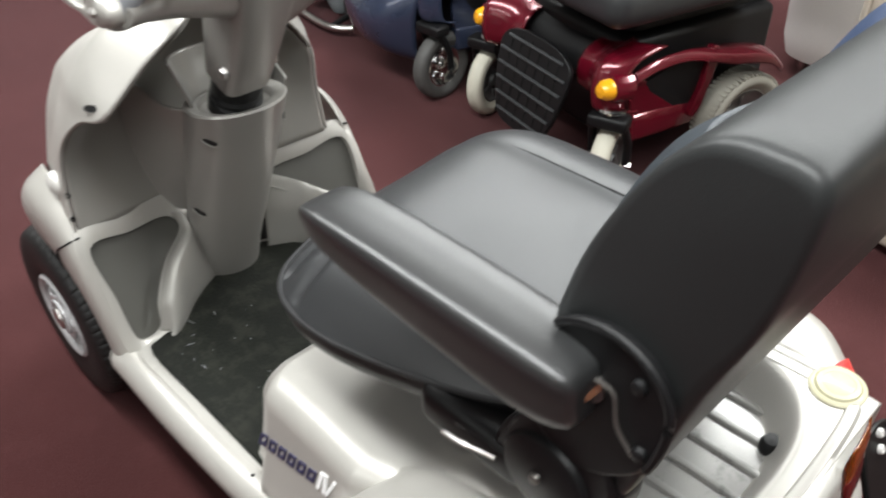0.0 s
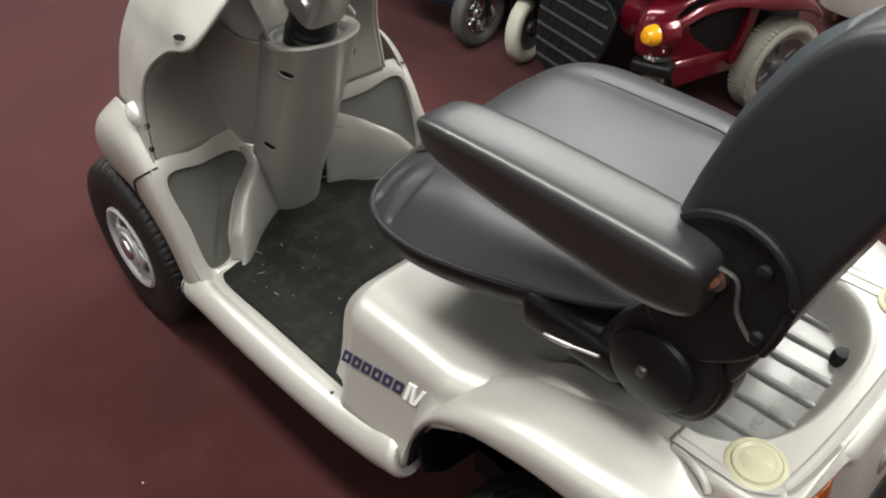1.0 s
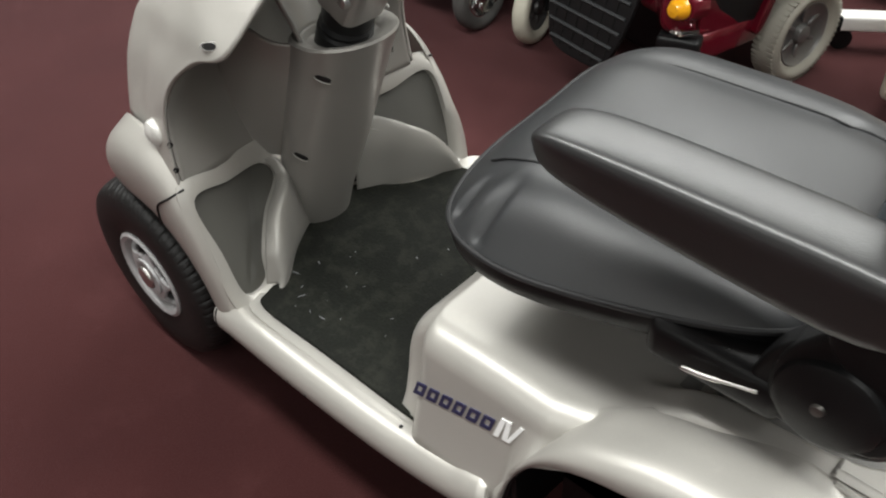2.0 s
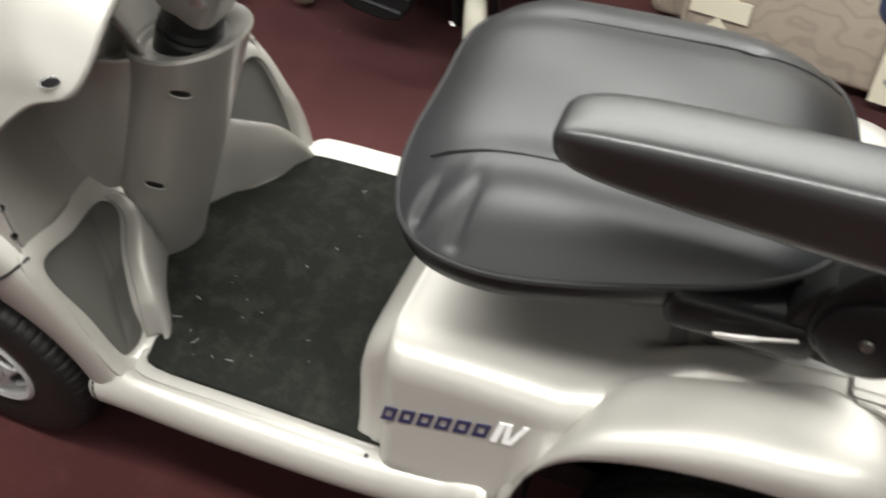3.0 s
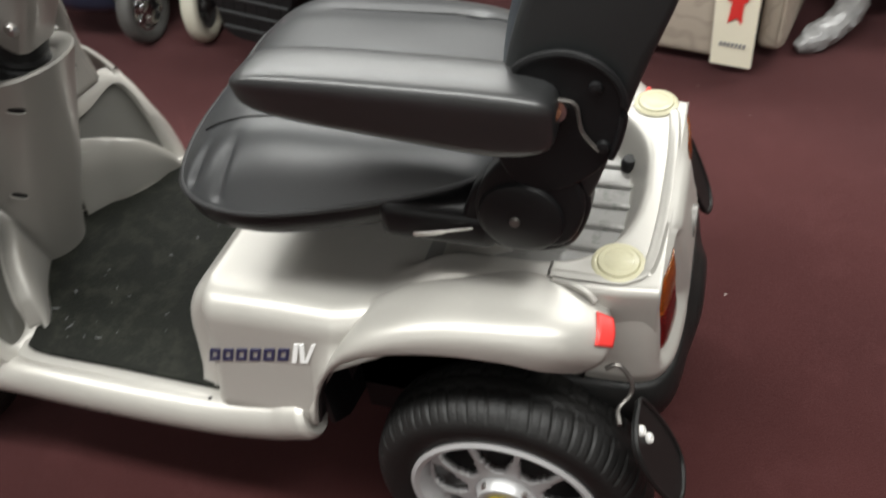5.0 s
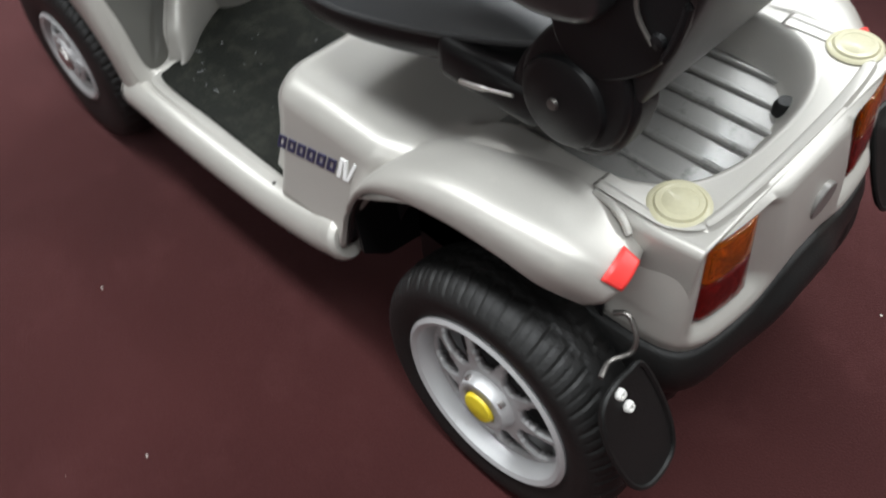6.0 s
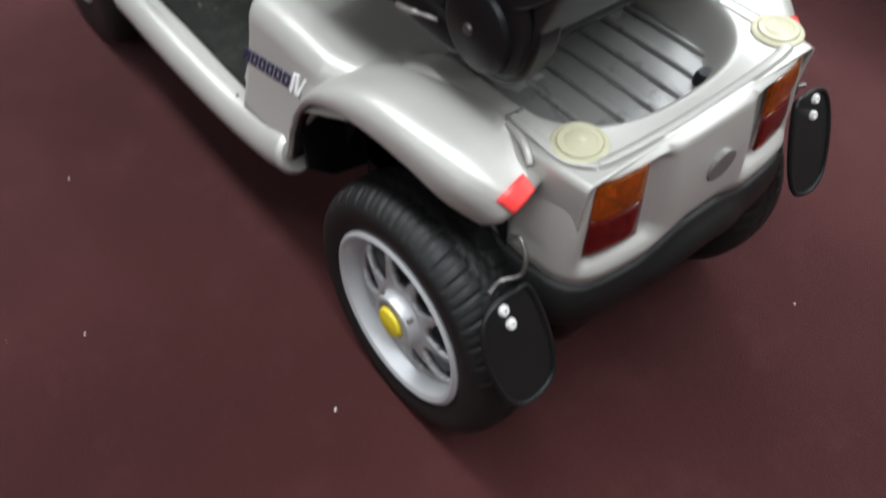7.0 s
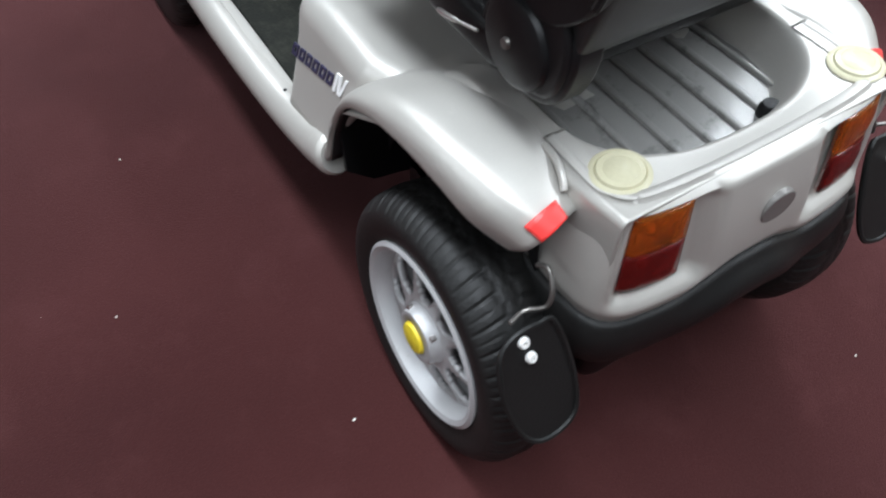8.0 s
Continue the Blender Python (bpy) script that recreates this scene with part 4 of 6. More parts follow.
def steering_column():
    a, b = Vector((-0.826, -0.016, 0.20)), Vector((-0.682, -0.022, 0.558))
    d = (b - a).normalized()
    s, v = Vector((0, 1, 0)), Vector((0, 1, 0)).cross(d)
    rings = []
    prof = [(0.0, 0.062, 0.060), (0.25, 0.060, 0.058), (0.5, 0.060, 0.059), (0.8, 0.063, 0.063), (0.97, 0.066, 0.066), (1.0, 0.067, 0.067), (1.010, 0.064, 0.064), (1.000, 0.051, 0.051), (0.975, 0.045, 0.045), (0.960, 0.0, 0.0)]
    for f, rx, ry in prof:
        c = a.lerp(b, f)
        v = Vector((0, 1, 0)).cross(d.lerp(Vector((-0.1, 0, 1)), smooth01(0.0, 1.0, f))).normalized()
        rings.append([c + rx * math.cos(2 * math.pi * k / 40) * v + ry * math.sin(2 * math.pi * k / 40) * s for k in range(40)])
    part("steering_column", loft(rings, caps=False), GREY_SHADED_SHELL, scooter, "tapered steering column shroud, silver in shade put in as grey")
    for side in (-1, 1):
        for f, rad in ((0.885, 0.0646), (0.48, 0.0598)):
            c = a.lerp(b, f)
            ang = radians(60 if f > 0.7 else 72)
            n = (-v if v.x < 0 else v)
            n = (n * math.cos(ang) + s * side * math.sin(ang)).normalized()
            p = c + n * rad
            tng = n.cross(d)
            # black oval on the surface stands for the shade in the hollow
            oval = [p + n * 0.001 + tng * 0.0105 * math.cos(q) + d * 0.0040 * math.sin(q) for q in [2 * math.pi * k / 16 for k in range(16)]]
            part("screw_recess", slab(oval, n * -0.006), BLACK, scooter, "screw hole, its shade drawn as a flush black oval")
            # paler crescent laid on as the highlight along the hollow's lower edge
            lit_arc = [p + n * 0.0012 + tng * 0.0130 * math.cos(q) + d * 0.0058 * math.sin(q) for q in [math.pi * (1.0 + k / 12) for k in range(13)]]
            part("recess_lit_edge", tube(lit_arc, [0.0004] + [0.0012] * 11 + [0.0004], 6), SHADED_SILVER, scooter)
        # flank that ties the shroud to the inner panel
        near = [(-0.792, -0.040, 0.33), (-0.766, -0.062, 0.40), (-0.738, -0.066, 0.46), (-0.712, -0.068, 0.52), (-0.698, -0.066, 0.552)]
        wide = [(-0.806, -0.068, 0.34), (-0.800, -0.086, 0.40), (-0.778, -0.092, 0.46), (-0.754, -0.096, 0.52), (-0.738, -0.094, 0.56)]
        deep = [(-0.826, -0.100, 0.36), (-0.832, -0.112, 0.42), (-0.832, -0.118, 0.48), (-0.824, -0.122, 0.54), (-0.800, -0.116, 0.60)]
        part("shroud_flank", surf([both(r, side) for r in (near, wide, deep)], 5, 5), GREY_SHADED_SHELL, scooter, thick=0.003)
    lip = [Vector((-0.826 + 0.071 * math.cos(q), -0.016 + 0.066 * math.sin(q), 0.2265)) for q in [radians(-78 + 13 * k) for k in range(10)]]
    part("base_lip", tube(lip, [0.0006] + [0.0022] * 8 + [0.0006], 8), SILVER, scooter, "pale lifted edge at the column's foot")
    wall = []
    for lift, out in ((0.0, 0.056), (0.02, 0.058), (0.045, 0.062), (0.062, 0.064)):
        v = Vector((0, 1, 0)).cross(Vector((-0.1, 0, 1))).normalized()
        wall.append([b + Vector((-0.30, 0, 1)) * lift + out * (math.cos(radians(q)) * v + math.sin(radians(q)) * s) for q in range(120, 251, 13)])
    part("column_collar", surf(wall, 3, 2), GREY_SHADED_SHELL, scooter, "grey raised collar round the column", thick=0.004)
    part("rubber_boot", boot(b, d), BLACK, scooter, "black ribbed rubber boot")


def boot(b, d):
    bm = lathe([(0.0, -0.03), (0.034, -0.03), (0.035, 0.004), (0.032, 0.008), (0.034, 0.014), (0.031, 0.020), (0.033, 0.028), (0.031, 0.048), (0.0, 0.048)], 28, "z", (0, 0, 0), caps=False)
    q = Vector((0, 0, 1)).rotation_difference(d).to_matrix().to_4x4()
    bm.transform(Matrix.Translation(b) @ q)
    return bm


def tiller():
    head = thing_part("tiller", scooter, (-0.002, 0, 0.007))
    way = Vector((0.42, 0, 0.9075))
    side, fwd = Vector((0, 1, 0)), Vector((0.9075, 0, -0.42))
    rings = []
    for z, hd, hw in ((0.585, 0.027, 0.030), (0.590, 0.033, 0.034), (0.640, 0.042, 0.036), (0.700, 0.048, 0.040), (0.770, 0.050, 0.052), (0.840, 0.048, 0.058), (0.870, 0.040, 0.052), (0.876, 0.028, 0.040)):
        c = Vector((-0.668, -0.012, 0.585)) + way * ((z - 0.585) / way.z)
        ring = []
        for k in range(32):
            a = 2 * math.pi * k / 32
            ca, sa = math.copysign(abs(math.cos(a)) ** 0.42, math.cos(a)), math.copysign(abs(math.sin(a)) ** 0.42, math.sin(a))
            ring.append(c + fwd * hd * ca + side * hw * sa)
        rings.append(ring)
    part("stem_cover", loft(rings), GREY_SHADED_SHELL, head, "grey tiller stem and head cover")
    for s in (-1, 1):
        part("stem_screw", lathe([(0.0, -0.006), (0.007, -0.005), (0.009, 0.0), (0.009, 0.004)], 16, "y", (-0.632, s * 0.036 - 0.012, 0.615), caps=False), STEEL, head)
    for s in (-1,):
        part("side_arm", tube(spline([(-0.61, s * 0.02, 0.715), (-0.56, s * 0.11, 0.750), (-0.50, s * 0.19, 0.776), (-0.456, s * 0.232, 0.786)], 5), [0.038 - 0.0015 * k for k in range(16)], 16, flat=0.8), GREY_SHADED_SHELL, head, "grey tapering handlebar arm")
        # looped hand guard with a sunk slot
        outer = [(-0.515, 0.885), (-0.519, 0.855), (-0.504, 0.836), (-0.468, 0.820), (-0.440, 0.808), (-0.431, 0.795), (-0.441, 0.783), (-0.460, 0.781), (-0.482, 0.786), (-0.512, 0.787), (-0.547, 0.793), (-0.564, 0.808), (-0.561, 0.828), (-0.546, 0.855), (-0.535, 0.885)]
        inner = [(-0.538, 0.831), (-0.524, 0.829), (-0.505, 0.823), (-0.490, 0.815), (-0.479, 0.808), (-0.476, 0.800), (-0.482, 0.794), (-0.495, 0.793), (-0.512, 0.794), (-0.528, 0.796), (-0.543, 0.800), (-0.551, 0.809), (-0.552, 0.820), (-0.549, 0.828), (-0.544, 0.831)]
        o = spline([(x, s * 0.2450, z) for x, z in outer], 4, True)
        n = spline([(x, s * 0.2450, z) for x, z in inner], 4, True)
        out = Vector((0, s, 0))
        bm = bmesh.new()
        soft = [(a * 0.88 + b * 0.12) for a, b in zip(o, n)]
        hard = [(a * 0.12 + b * 0.88) for a, b in zip(o, n)]
        grid_faces(bm, [[p - out * 0.012 for p in o], [p - out * 0.002 for p in o], [p + out * 0.004 for p in soft], [p + out * 0.004 for p in hard], n, [p - out * 0.009 for p in n]], closed_v=True)
        guard = part("hand_guard", bm, SILVER, head, "pale silver looped hand guard", sharp=60)
        part("guard_web", slab([p - out * 0.006 for p in n], -out * 0.005), GREY_SHADED_SHELL, guard)
        part("guard_bolt", lathe([(0.0, s * 0.2535), (0.003, s * 0.2532), (0.0048, s * 0.2515), (0.0048, s * 0.243)], 6, "y", (-0.456, 0, 0.795), caps=False), STEEL, guard, "round steel bolt")
        part("bolt_cup", lathe([(0.006, s * 0.2475), (0.0085, s * 0.2492), (0.0105, s * 0.2480), (0.0105, s * 0.240)], 20, "y", (-0.456, 0, 0.795), caps=False), GREY_SHADED_SHELL, guard)
        e0, e1 = Vector((-0.464, s * 0.236, 0.790)), Vector((-0.480, s * 0.168, 0.824))
        ax = (e1 - e0).normalized()
        grip = part("grip", tube([e0.lerp(e1, k / 8) for k in range(9)], [0.0160, 0.0172] + [0.0175] * 7, 24), GRIP_GREY, head, "grey ribbed rubber grip")
        u = Vector((0.60, s * 0.35, 0.72))
        u = (u - ax * u.dot(ax)).normalized()
        w = ax.cross(u)
        for k in range(9):
            c = e0.lerp(e1, 0.16 + 0.085 * k)
            part("grip_rib", tube([c + 0.0172 * (u * math.cos(q) + w * math.sin(q)) for q in (-0.42, -0.28, -0.14, 0.0, 0.14, 0.28)], 0.0015, 6), BLACK, grip)
        q = Vector((0, 0, 1)).rotation_difference(ax).to_matrix().to_4x4()
        bm = lathe([(0.0178, -0.006), (0.026, -0.012), (0.0285, -0.006), (0.0285, 0.006), (0.025, 0.014), (0.0, 0.016)], 32, "z", (0, 0, 0), caps=False)
        bm.transform(Matrix.Translation(e1 - ax * 0.012) @ q)
        part("grip_collar", bm, BLACK, head, "black flared grip collar")
        part("control_pod", box((-0.515, s * 0.108, 0.824), (0.075, 0.085, 0.030), r=0.012), GRIP_GREY, head, "grey control pod")
        bm = lathe([(0.0, 0.010), (0.012, 0.009), (0.016, 0.004), (0.0165, -0.004)], 24, "z", (0, 0, 0), caps=False)
        bm.transform(Matrix.Translation((-0.500, s * 0.124, 0.839)) @ Matrix.Rotation(radians(20), 4, "Y") @ Matrix.Diagonal((1.25, 0.75, 1, 1)))
        part("blue_button", bm, BLUE_BUTTON, head, "blue oval push button")
        part("thumb_lever", tube(spline([(-0.505, s * 0.165, 0.812), (-0.525, s * 0.172, 0.810), (-0.540, s * 0.177, 0.802), (-0.546, s * 0.178, 0.793)], 4), [0.006] * 9 + [0.009, 0.0105, 0.0105, 0.008], 12), ORANGE_RED, head, "orange-red thumb lever")
        part("lever_housing", box((-0.530, s * 0.166, 0.818), (0.045, 0.022, 0.018), r=0.007), GRIP_GREY, head)
        part("lever_stub", tube(spline([(-0.486, s * 0.155, 0.803), (-0.478, s * 0.146, 0.795), (-0.472, s * 0.140, 0.788)], 4), [0.006] * 6 + [0.0075, 0.008, 0.006], 10), ORANGE_RED, head)
        loop = spline([(-0.531, s * 0.200, 0.802), (-0.522, s * 0.200, 0.809), (-0.508, s * 0.200, 0.815), (-0.492, s * 0.200, 0.818), (-0.491, s * 0.200, 0.808), (-0.500, s * 0.200, 0.788)], 5)
        part("lever_bracket", tube(loop, 0.0042, 10, flat=0.7), WHITE_PLASTIC, head, "white looped lever bracket")
    # far wing of the console
    rings = []
    for y, cz, hz, hx in ((0.010, 0.735, 0.085, 0.036), (0.050, 0.742, 0.084, 0.034), (0.082, 0.752, 0.080, 0.030), (0.100, 0.760, 0.070, 0.024), (0.106, 0.764, 0.050, 0.012)):
        ring = []
        for k in range(28):
            a = 2 * math.pi * k / 28
            ca, sa = math.copysign(abs(math.cos(a)) ** 0.6, math.cos(a)), math.copysign(abs(math.sin(a)) ** 0.6, math.sin(a))
            ring.append(Vector((-0.618 + 0.40 * (cz - 0.70), y, cz)) + way * hz * ca + fwd * hx * sa)
        rings.append(ring)
    part("console_wing", loft(rings), GREY_SHADED_SHELL, head, "grey broad side of the tiller console")
    part("display_panel", box((-0.575, -0.012, 0.888), (0.13, 0.11, 0.02), None, None, 0.008), WHITE_PLASTIC, head, "pale dashboard panel")


def decal():
    """Product lettering on the cover's flank, kept as plain slanted blocks."""
    def at(u, h, lift):
        x, z = -0.378 + 0.120 * u + 0.25 * h, 0.288 + 0.033 * u + h
        return Vector((x, -flank_y(x, z) - lift, z))

    for k in range(6):
        f0, f1, h, t = k / 6 + 0.012, (k + 0.84) / 6, 0.0185, 0.0043
        du = t / 0.122
        ring = [(f0, 0.0), (f1, 0.0), (f1, h), (f0, h)]
        hole = [(f0 + du, t), (f1 - du, t), (f1 - du, h - t), (f0 + du, h - t)]
        bm = bmesh.new()
        grid_faces(bm, [[at(u, v, 0.0004) for u, v in ring], [at(u, v, 0.0022) for u, v in ring], [at(u, v, 0.0022) for u, v in hole], [at(u, v, 0.0004) for u, v in hole]], closed_v=True)
        part("blue_mark", bm, DECAL_BLUE, scooter, "dark blue block mark")
    for f0, f1, lean in ((1.02, 1.075, 0.0), (1.10, 1.15, -0.02), (1.19, 1.235, 0.03)):
        quad = [(f0 - lean, -0.003), (f1 - lean, -0.003), (f1 + lean, 0.026), (f0 + lean, 0.026)]
        part("white_mark", loft([[at(u, v, 0.0004) for u, v in quad], [at(u, v, 0.0024) for u, v in quad]]), DECAL_WHITE, scooter, "white block mark")


rear_cowl()
rear_skirt()
floor_pan()
nose()
front_bracket()
steering_column()
tiller()
for side in (-1, 1):
    rear_fender(side)
    mud_flap(side)
    sill(side)
    toe_panel(side)
    front_fender(side)
decal()
shell_marks()


# ---- the seat ----
def seat_outline(f):
    """Plan of the cushion, f from 0 to 1 round it, as (x, y) about its middle."""
    a = 2 * math.pi * f
    c, s = math.cos(a), math.sin(a)
    e = 2 / 4.0
    x = -0.205 - 0.203 * math.copysign(abs(c) ** e, c)
    if c > 0:
        x += c * c * (0.006 - 0.025 * smooth01(-0.6, 0.5, s)) - (0.008 * c * s if s > 0 else 0)
    return x, seat_half(x, s) * math.copysign(abs(s) ** e, s)


def seat_half(x, y):
    """Half width of the cushion, on the side of the sign of y."""
    if y < 0:
        return 0.216 - 0.034 * smooth01(-0.34, 0.02, x)
    return 0.237 - 0.034 * smooth01(-0.25, 0.0, x)


def seat():
    st = thing_part("seat", scooter, (0, 0.022, 0))
    n = 240
    rim = [seat_outline(k / n) for k in range(n)]

    def edge_z(x, y):
        far = (0.009 - 0.033 * smooth01(-0.35, 0.0, x)) * smooth01(-0.1, 0.2, y)
        return 0.512 + 0.045 * smooth01(-0.30, 0.02, x) + far

    def top_z(x, y, r):
        crown = 0.056 * (1 - r ** 4.5)
        bolster = 0.006 * math.exp(-((abs(y) - 0.17) / 0.05) ** 2)
        seam = -0.0025 * math.exp(-((abs(y) - 0.118) / 0.018) ** 2)
        pucker = 0.0
        for px, py, turn in ((-0.356, -0.176, 0.25), (-0.316, -0.182, 0.12), (-0.338, -0.150, 0.2)):
            dx, dy = x - px - turn * (y - py), y - py
            pucker -= (0.0080 if py < -0.16 else 0.002) * math.exp(-(dx / 0.0075) ** 2 - (dy / 0.030) ** 2) * smooth01(0.60, 0.80, r) * (1 - smooth01(0.95, 1.0, r))
        pucker -= 0.003 * math.exp(-((x + 0.112) / 0.012) ** 2 - ((y - 0.120) / 0.008) ** 2)
        pucker += 0.0025 * math.sin(x * 26 + y * 9) * math.sin(y * 21 + 1.0) * (1 - r ** 4) * 0.6
        return pucker + edge_z(x, y) * r ** 2 + 0.522 * (1 - r ** 2) + crown + (bolster + seam) * (1 - r ** 6)

    bm, rows = bmesh.new(), []
    for j in range(1, 41):
        r = math.sin(0.5 * math.pi * j / 40)
        rows.append([Vector((-0.205 + (x + 0.205) * r, y * r, top_z(-0.205 + (x + 0.205) * r, y * r, r))) for x, y in rim])
    vs = grid_faces(bm, rows, closed_v=True)
    bm.faces.new(vs[0])
    cushion = part("seat_cushion", bm, VINYL, st, "dark grey vinyl seat cushion with stitched seams", sharp=80)
    pip = [Vector((x, y, edge_z(x, y))) for x, y in rim]
    part("piping", tube(pip + pip[:1], 0.0032, 8), PIPING, cushion)
    bm, rows = bmesh.new(), []
    for sc, dz in ((1.0, 0.0), (1.0, -0.012), (0.985, -0.026), (0.94, -0.036), (0.80, -0.040)):
        rows.append([Vector((-0.205 + (x + 0.205) * sc, y * sc, edge_z(x, y) + dz)) for x, y in rim])
    vs = grid_faces(bm, rows, closed_v=True)
    bm.faces.new(vs[-1])
    part("seat_base", bm, BLACK, st, "black moulded seat underside")
    for y in (-0.118, 0.118):
        pts = [Vector((x, y, top_z(x, y, min(1.0, math.hypot((x + 0.205) / 0.205, y / 0.232) ** 1.0)) + 0.001)) for x in [-0.37 + 0.35 * k / 20 for k in range(21)]]
        rr = []
        for p in pts:
            c, s = abs(p.x + 0.205) / 0.203, abs(p.y) / seat_half(p.x, p.y)
            r = (c ** 4.0 + s ** 4.0) ** (1 / 4.0)
            rr.append(Vector((p.x, p.y, top_z(p.x, p.y, min(r, 1)) + 0.0002)))
        part("seam", tube(rr, 0.0013, 6), PIPING, cushion)
    # swivel post, slide and its cover
    part("swivel_post", lathe([(0.05, 0.38), (0.05, 0.41), (0.032, 0.42), (0.032, 0.48)], 24, "z", (-0.13, 0, 0)), BLACK, st)
    part("slide_frame", box((-0.14, 0, 0.475), (0.26, 0.30, 0.022), r=0.006), BLACK, st)
    part("slide_lever", tube(spline([(-0.034, -0.2105, 0.533), (-0.055, -0.2125, 0.528), (-0.075, -0.2130, 0.522), (-0.094, -0.2120, 0.517)], 4), [0.0014] * 6 + [0.0024] * 6 + [0.0018], 8), STEEL, st, "thin steel seat lever")
    part("slide_block", box((-0.075, -0.178, 0.518), (0.12, 0.052, 0.044), r=0.012), BLACK, st, "black lever housing")
    # backrest
    prof = [(0.006, 0.602), (-0.005, 0.625), (-0.006, 0.67), (0.003, 0.72), (0.019, 0.77), (0.043, 0.818), (0.063, 0.847), (0.085, 0.865), (0.112, 0.868), (0.136, 0.863), (0.142, 0.838), (0.131, 0.770), (0.109, 0.70), (0.088, 0.62), (0.068, 0.566), (0.040, 0.572)]
    side_line = spline([(x, 0, z) for x, z in prof], 4, True)
    mid_pt = Vector((0.065, 0, 0.71))
    rings = []
    for y, inset in ((-0.1985, 0.012), (-0.1975, 0.005), (-0.194, 0.0015), (-0.188, 0.0), (-0.16, 0.0), (-0.12, 0.0), (-0.06, 0.0), (0.0, 0.0), (0.06, 0.0), (0.12, 0.0), (0.16, 0.0), (0.188, 0.0), (0.194, 0.0015), (0.1975, 0.005), (0.1985, 0.012)):
        ring = []
        hollow = 0.022 * (1 - smooth01(0.07, 0.15, abs(y)))
        for p in side_line:
            q = p + (mid_pt - p).normalized() * inset
            front = smooth01(0.06, 0.0, p.x) if p.z < 0.84 else 0.0
            ring.append(Vector((q.x + hollow * front * smooth01(0.55, 0.62, p.z), y, q.z)))
        rings.append(ring)
    back = part("backrest", loft(rings), VINYL_BACK, st, "black vinyl backrest leaning back", sharp=75)
    face = spline([(-0.0120, 0, 0.63), (-0.016, 0, 0.67), (-0.009, 0, 0.72), (0.006, 0, 0.77), (0.031, 0, 0.818), (0.055, 0, 0.842)], 5)
    for nm, y0, y1, mat, words in (("back_bolster", -0.184, -0.100, VINYL_SLATE, "dark slate vinyl side bolster"), ("back_pad", -0.098, 0.180, VINYL_BLUE, "blue vinyl back pad")):
        bm, rows = bmesh.new(), []
        for k in range(21):
            y = y0 + (y1 - y0) * k / 20
            edge = 0.005 * (abs(2 * k / 20 - 1) ** 8)
            hollow = 0.022 * (1 - smooth01(0.07, 0.15, abs(y))) + 0.012 * (abs(y) / 0.18) ** 10 + 0.010 * smooth01(-0.10, -0.18, y)
            rows.append([Vector((p.x + hollow + edge - 0.003, y, p.z)) for p in face])
        grid_faces(bm, rows)
        part(nm, bm, mat, back, words, thick=0.006, sharp=75)
    # armrest hinge on the near side
    hinge = thing_part("armrest", st, (0, 0, 0))
    section = spline([(-0.50, 0.0, 0), (0.0, -0.02, 0), (0.50, 0.0, 0), (0.76, 0.14, 0), (0.89, 0.46, 0), (0.985, 0.76, 0), (0.965, 0.90, 0), (0.84, 0.985, 0), (0.45, 1.015, 0), (0.0, 1.02, 0), (-0.45, 1.015, 0), (-0.84, 0.985, 0), (-0.965, 0.90, 0), (-0.985, 0.76, 0), (-0.89, 0.46, 0), (-0.76, 0.14, 0)], 4, True)
    rings = []
    for x, sc in ((-0.2370, 0.10), (-0.2365, 0.30), (-0.2345, 0.48), (-0.229, 0.66), (-0.219, 0.80), (-0.204, 0.90), (-0.180, 0.965), (-0.14, 1.0), (-0.08, 1.0), (-0.03, 0.99), (-0.004, 0.96), (0.018, 0.89), (0.033, 0.76), (0.042, 0.58), (0.0455, 0.34), (0.0465, 0.12)):
        zt = 0.703 - 0.022 * (1 - sc) ** 0.9
        zb = ramp_at([(-0.24, 0.656), (-0.12, 0.645), (0.0, 0.634), (0.05, 0.636)], x) + 0.022 * (1 - sc)
        rings.append([Vector((x, -0.214 + 0.031 * p.x * (0.35 + 0.65 * sc), zb + (zt - zb) * p.y)) for p in section])
    part("arm_pad", loft(rings), VINYL_ARM, hinge, "long black padded armrest", sharp=80)
    plate = spline([(-0.01, -0.206, 0.655), (0.01, -0.206, 0.705), (0.045, -0.206, 0.722), (0.080, -0.206, 0.712), (0.098, -0.206, 0.68), (0.085, -0.206, 0.62), (0.04, -0.206, 0.585), (0.0, -0.206, 0.60)], 6, True)
    part("hinge_plate", slab(plate, (0, 0.022, 0)), BLACK, hinge, "black pressed hinge plate", bevel=0.003)
    part("hinge_rib", tube(plate[6:30], 0.0035, 8), BLACK, hinge)
    part("hinge_bolt", lathe([(0.0, -0.220), (0.007, -0.220), (0.008, -0.217), (0.008, -0.205)], 6, "y", (0.041, 0, 0.672), caps=False), COPPER, hinge, "copper-coloured hinge bolt")
    part("hinge_washer", lathe([(0.012, -0.210), (0.012, -0.206)], 24, "y", (0.041, 0, 0.672)), STEEL, hinge)
    part("hinge_spring", tube(spline([(0.046, -0.211, 0.684), (0.060, -0.210, 0.680), (0.066, -0.210, 0.655), (0.080, -0.209, 0.637)], 5), 0.0018, 6), DARK_STEEL, hinge)
    for p in ((0.075, 0.695), (0.083, 0.640), (0.02, 0.655)):
        part("rivet", lathe([(0.0, -0.211), (0.005, -0.210), (0.006, -0.206)], 12, "y", (p[0], 0, p[1]), caps=False), BLACK, hinge)
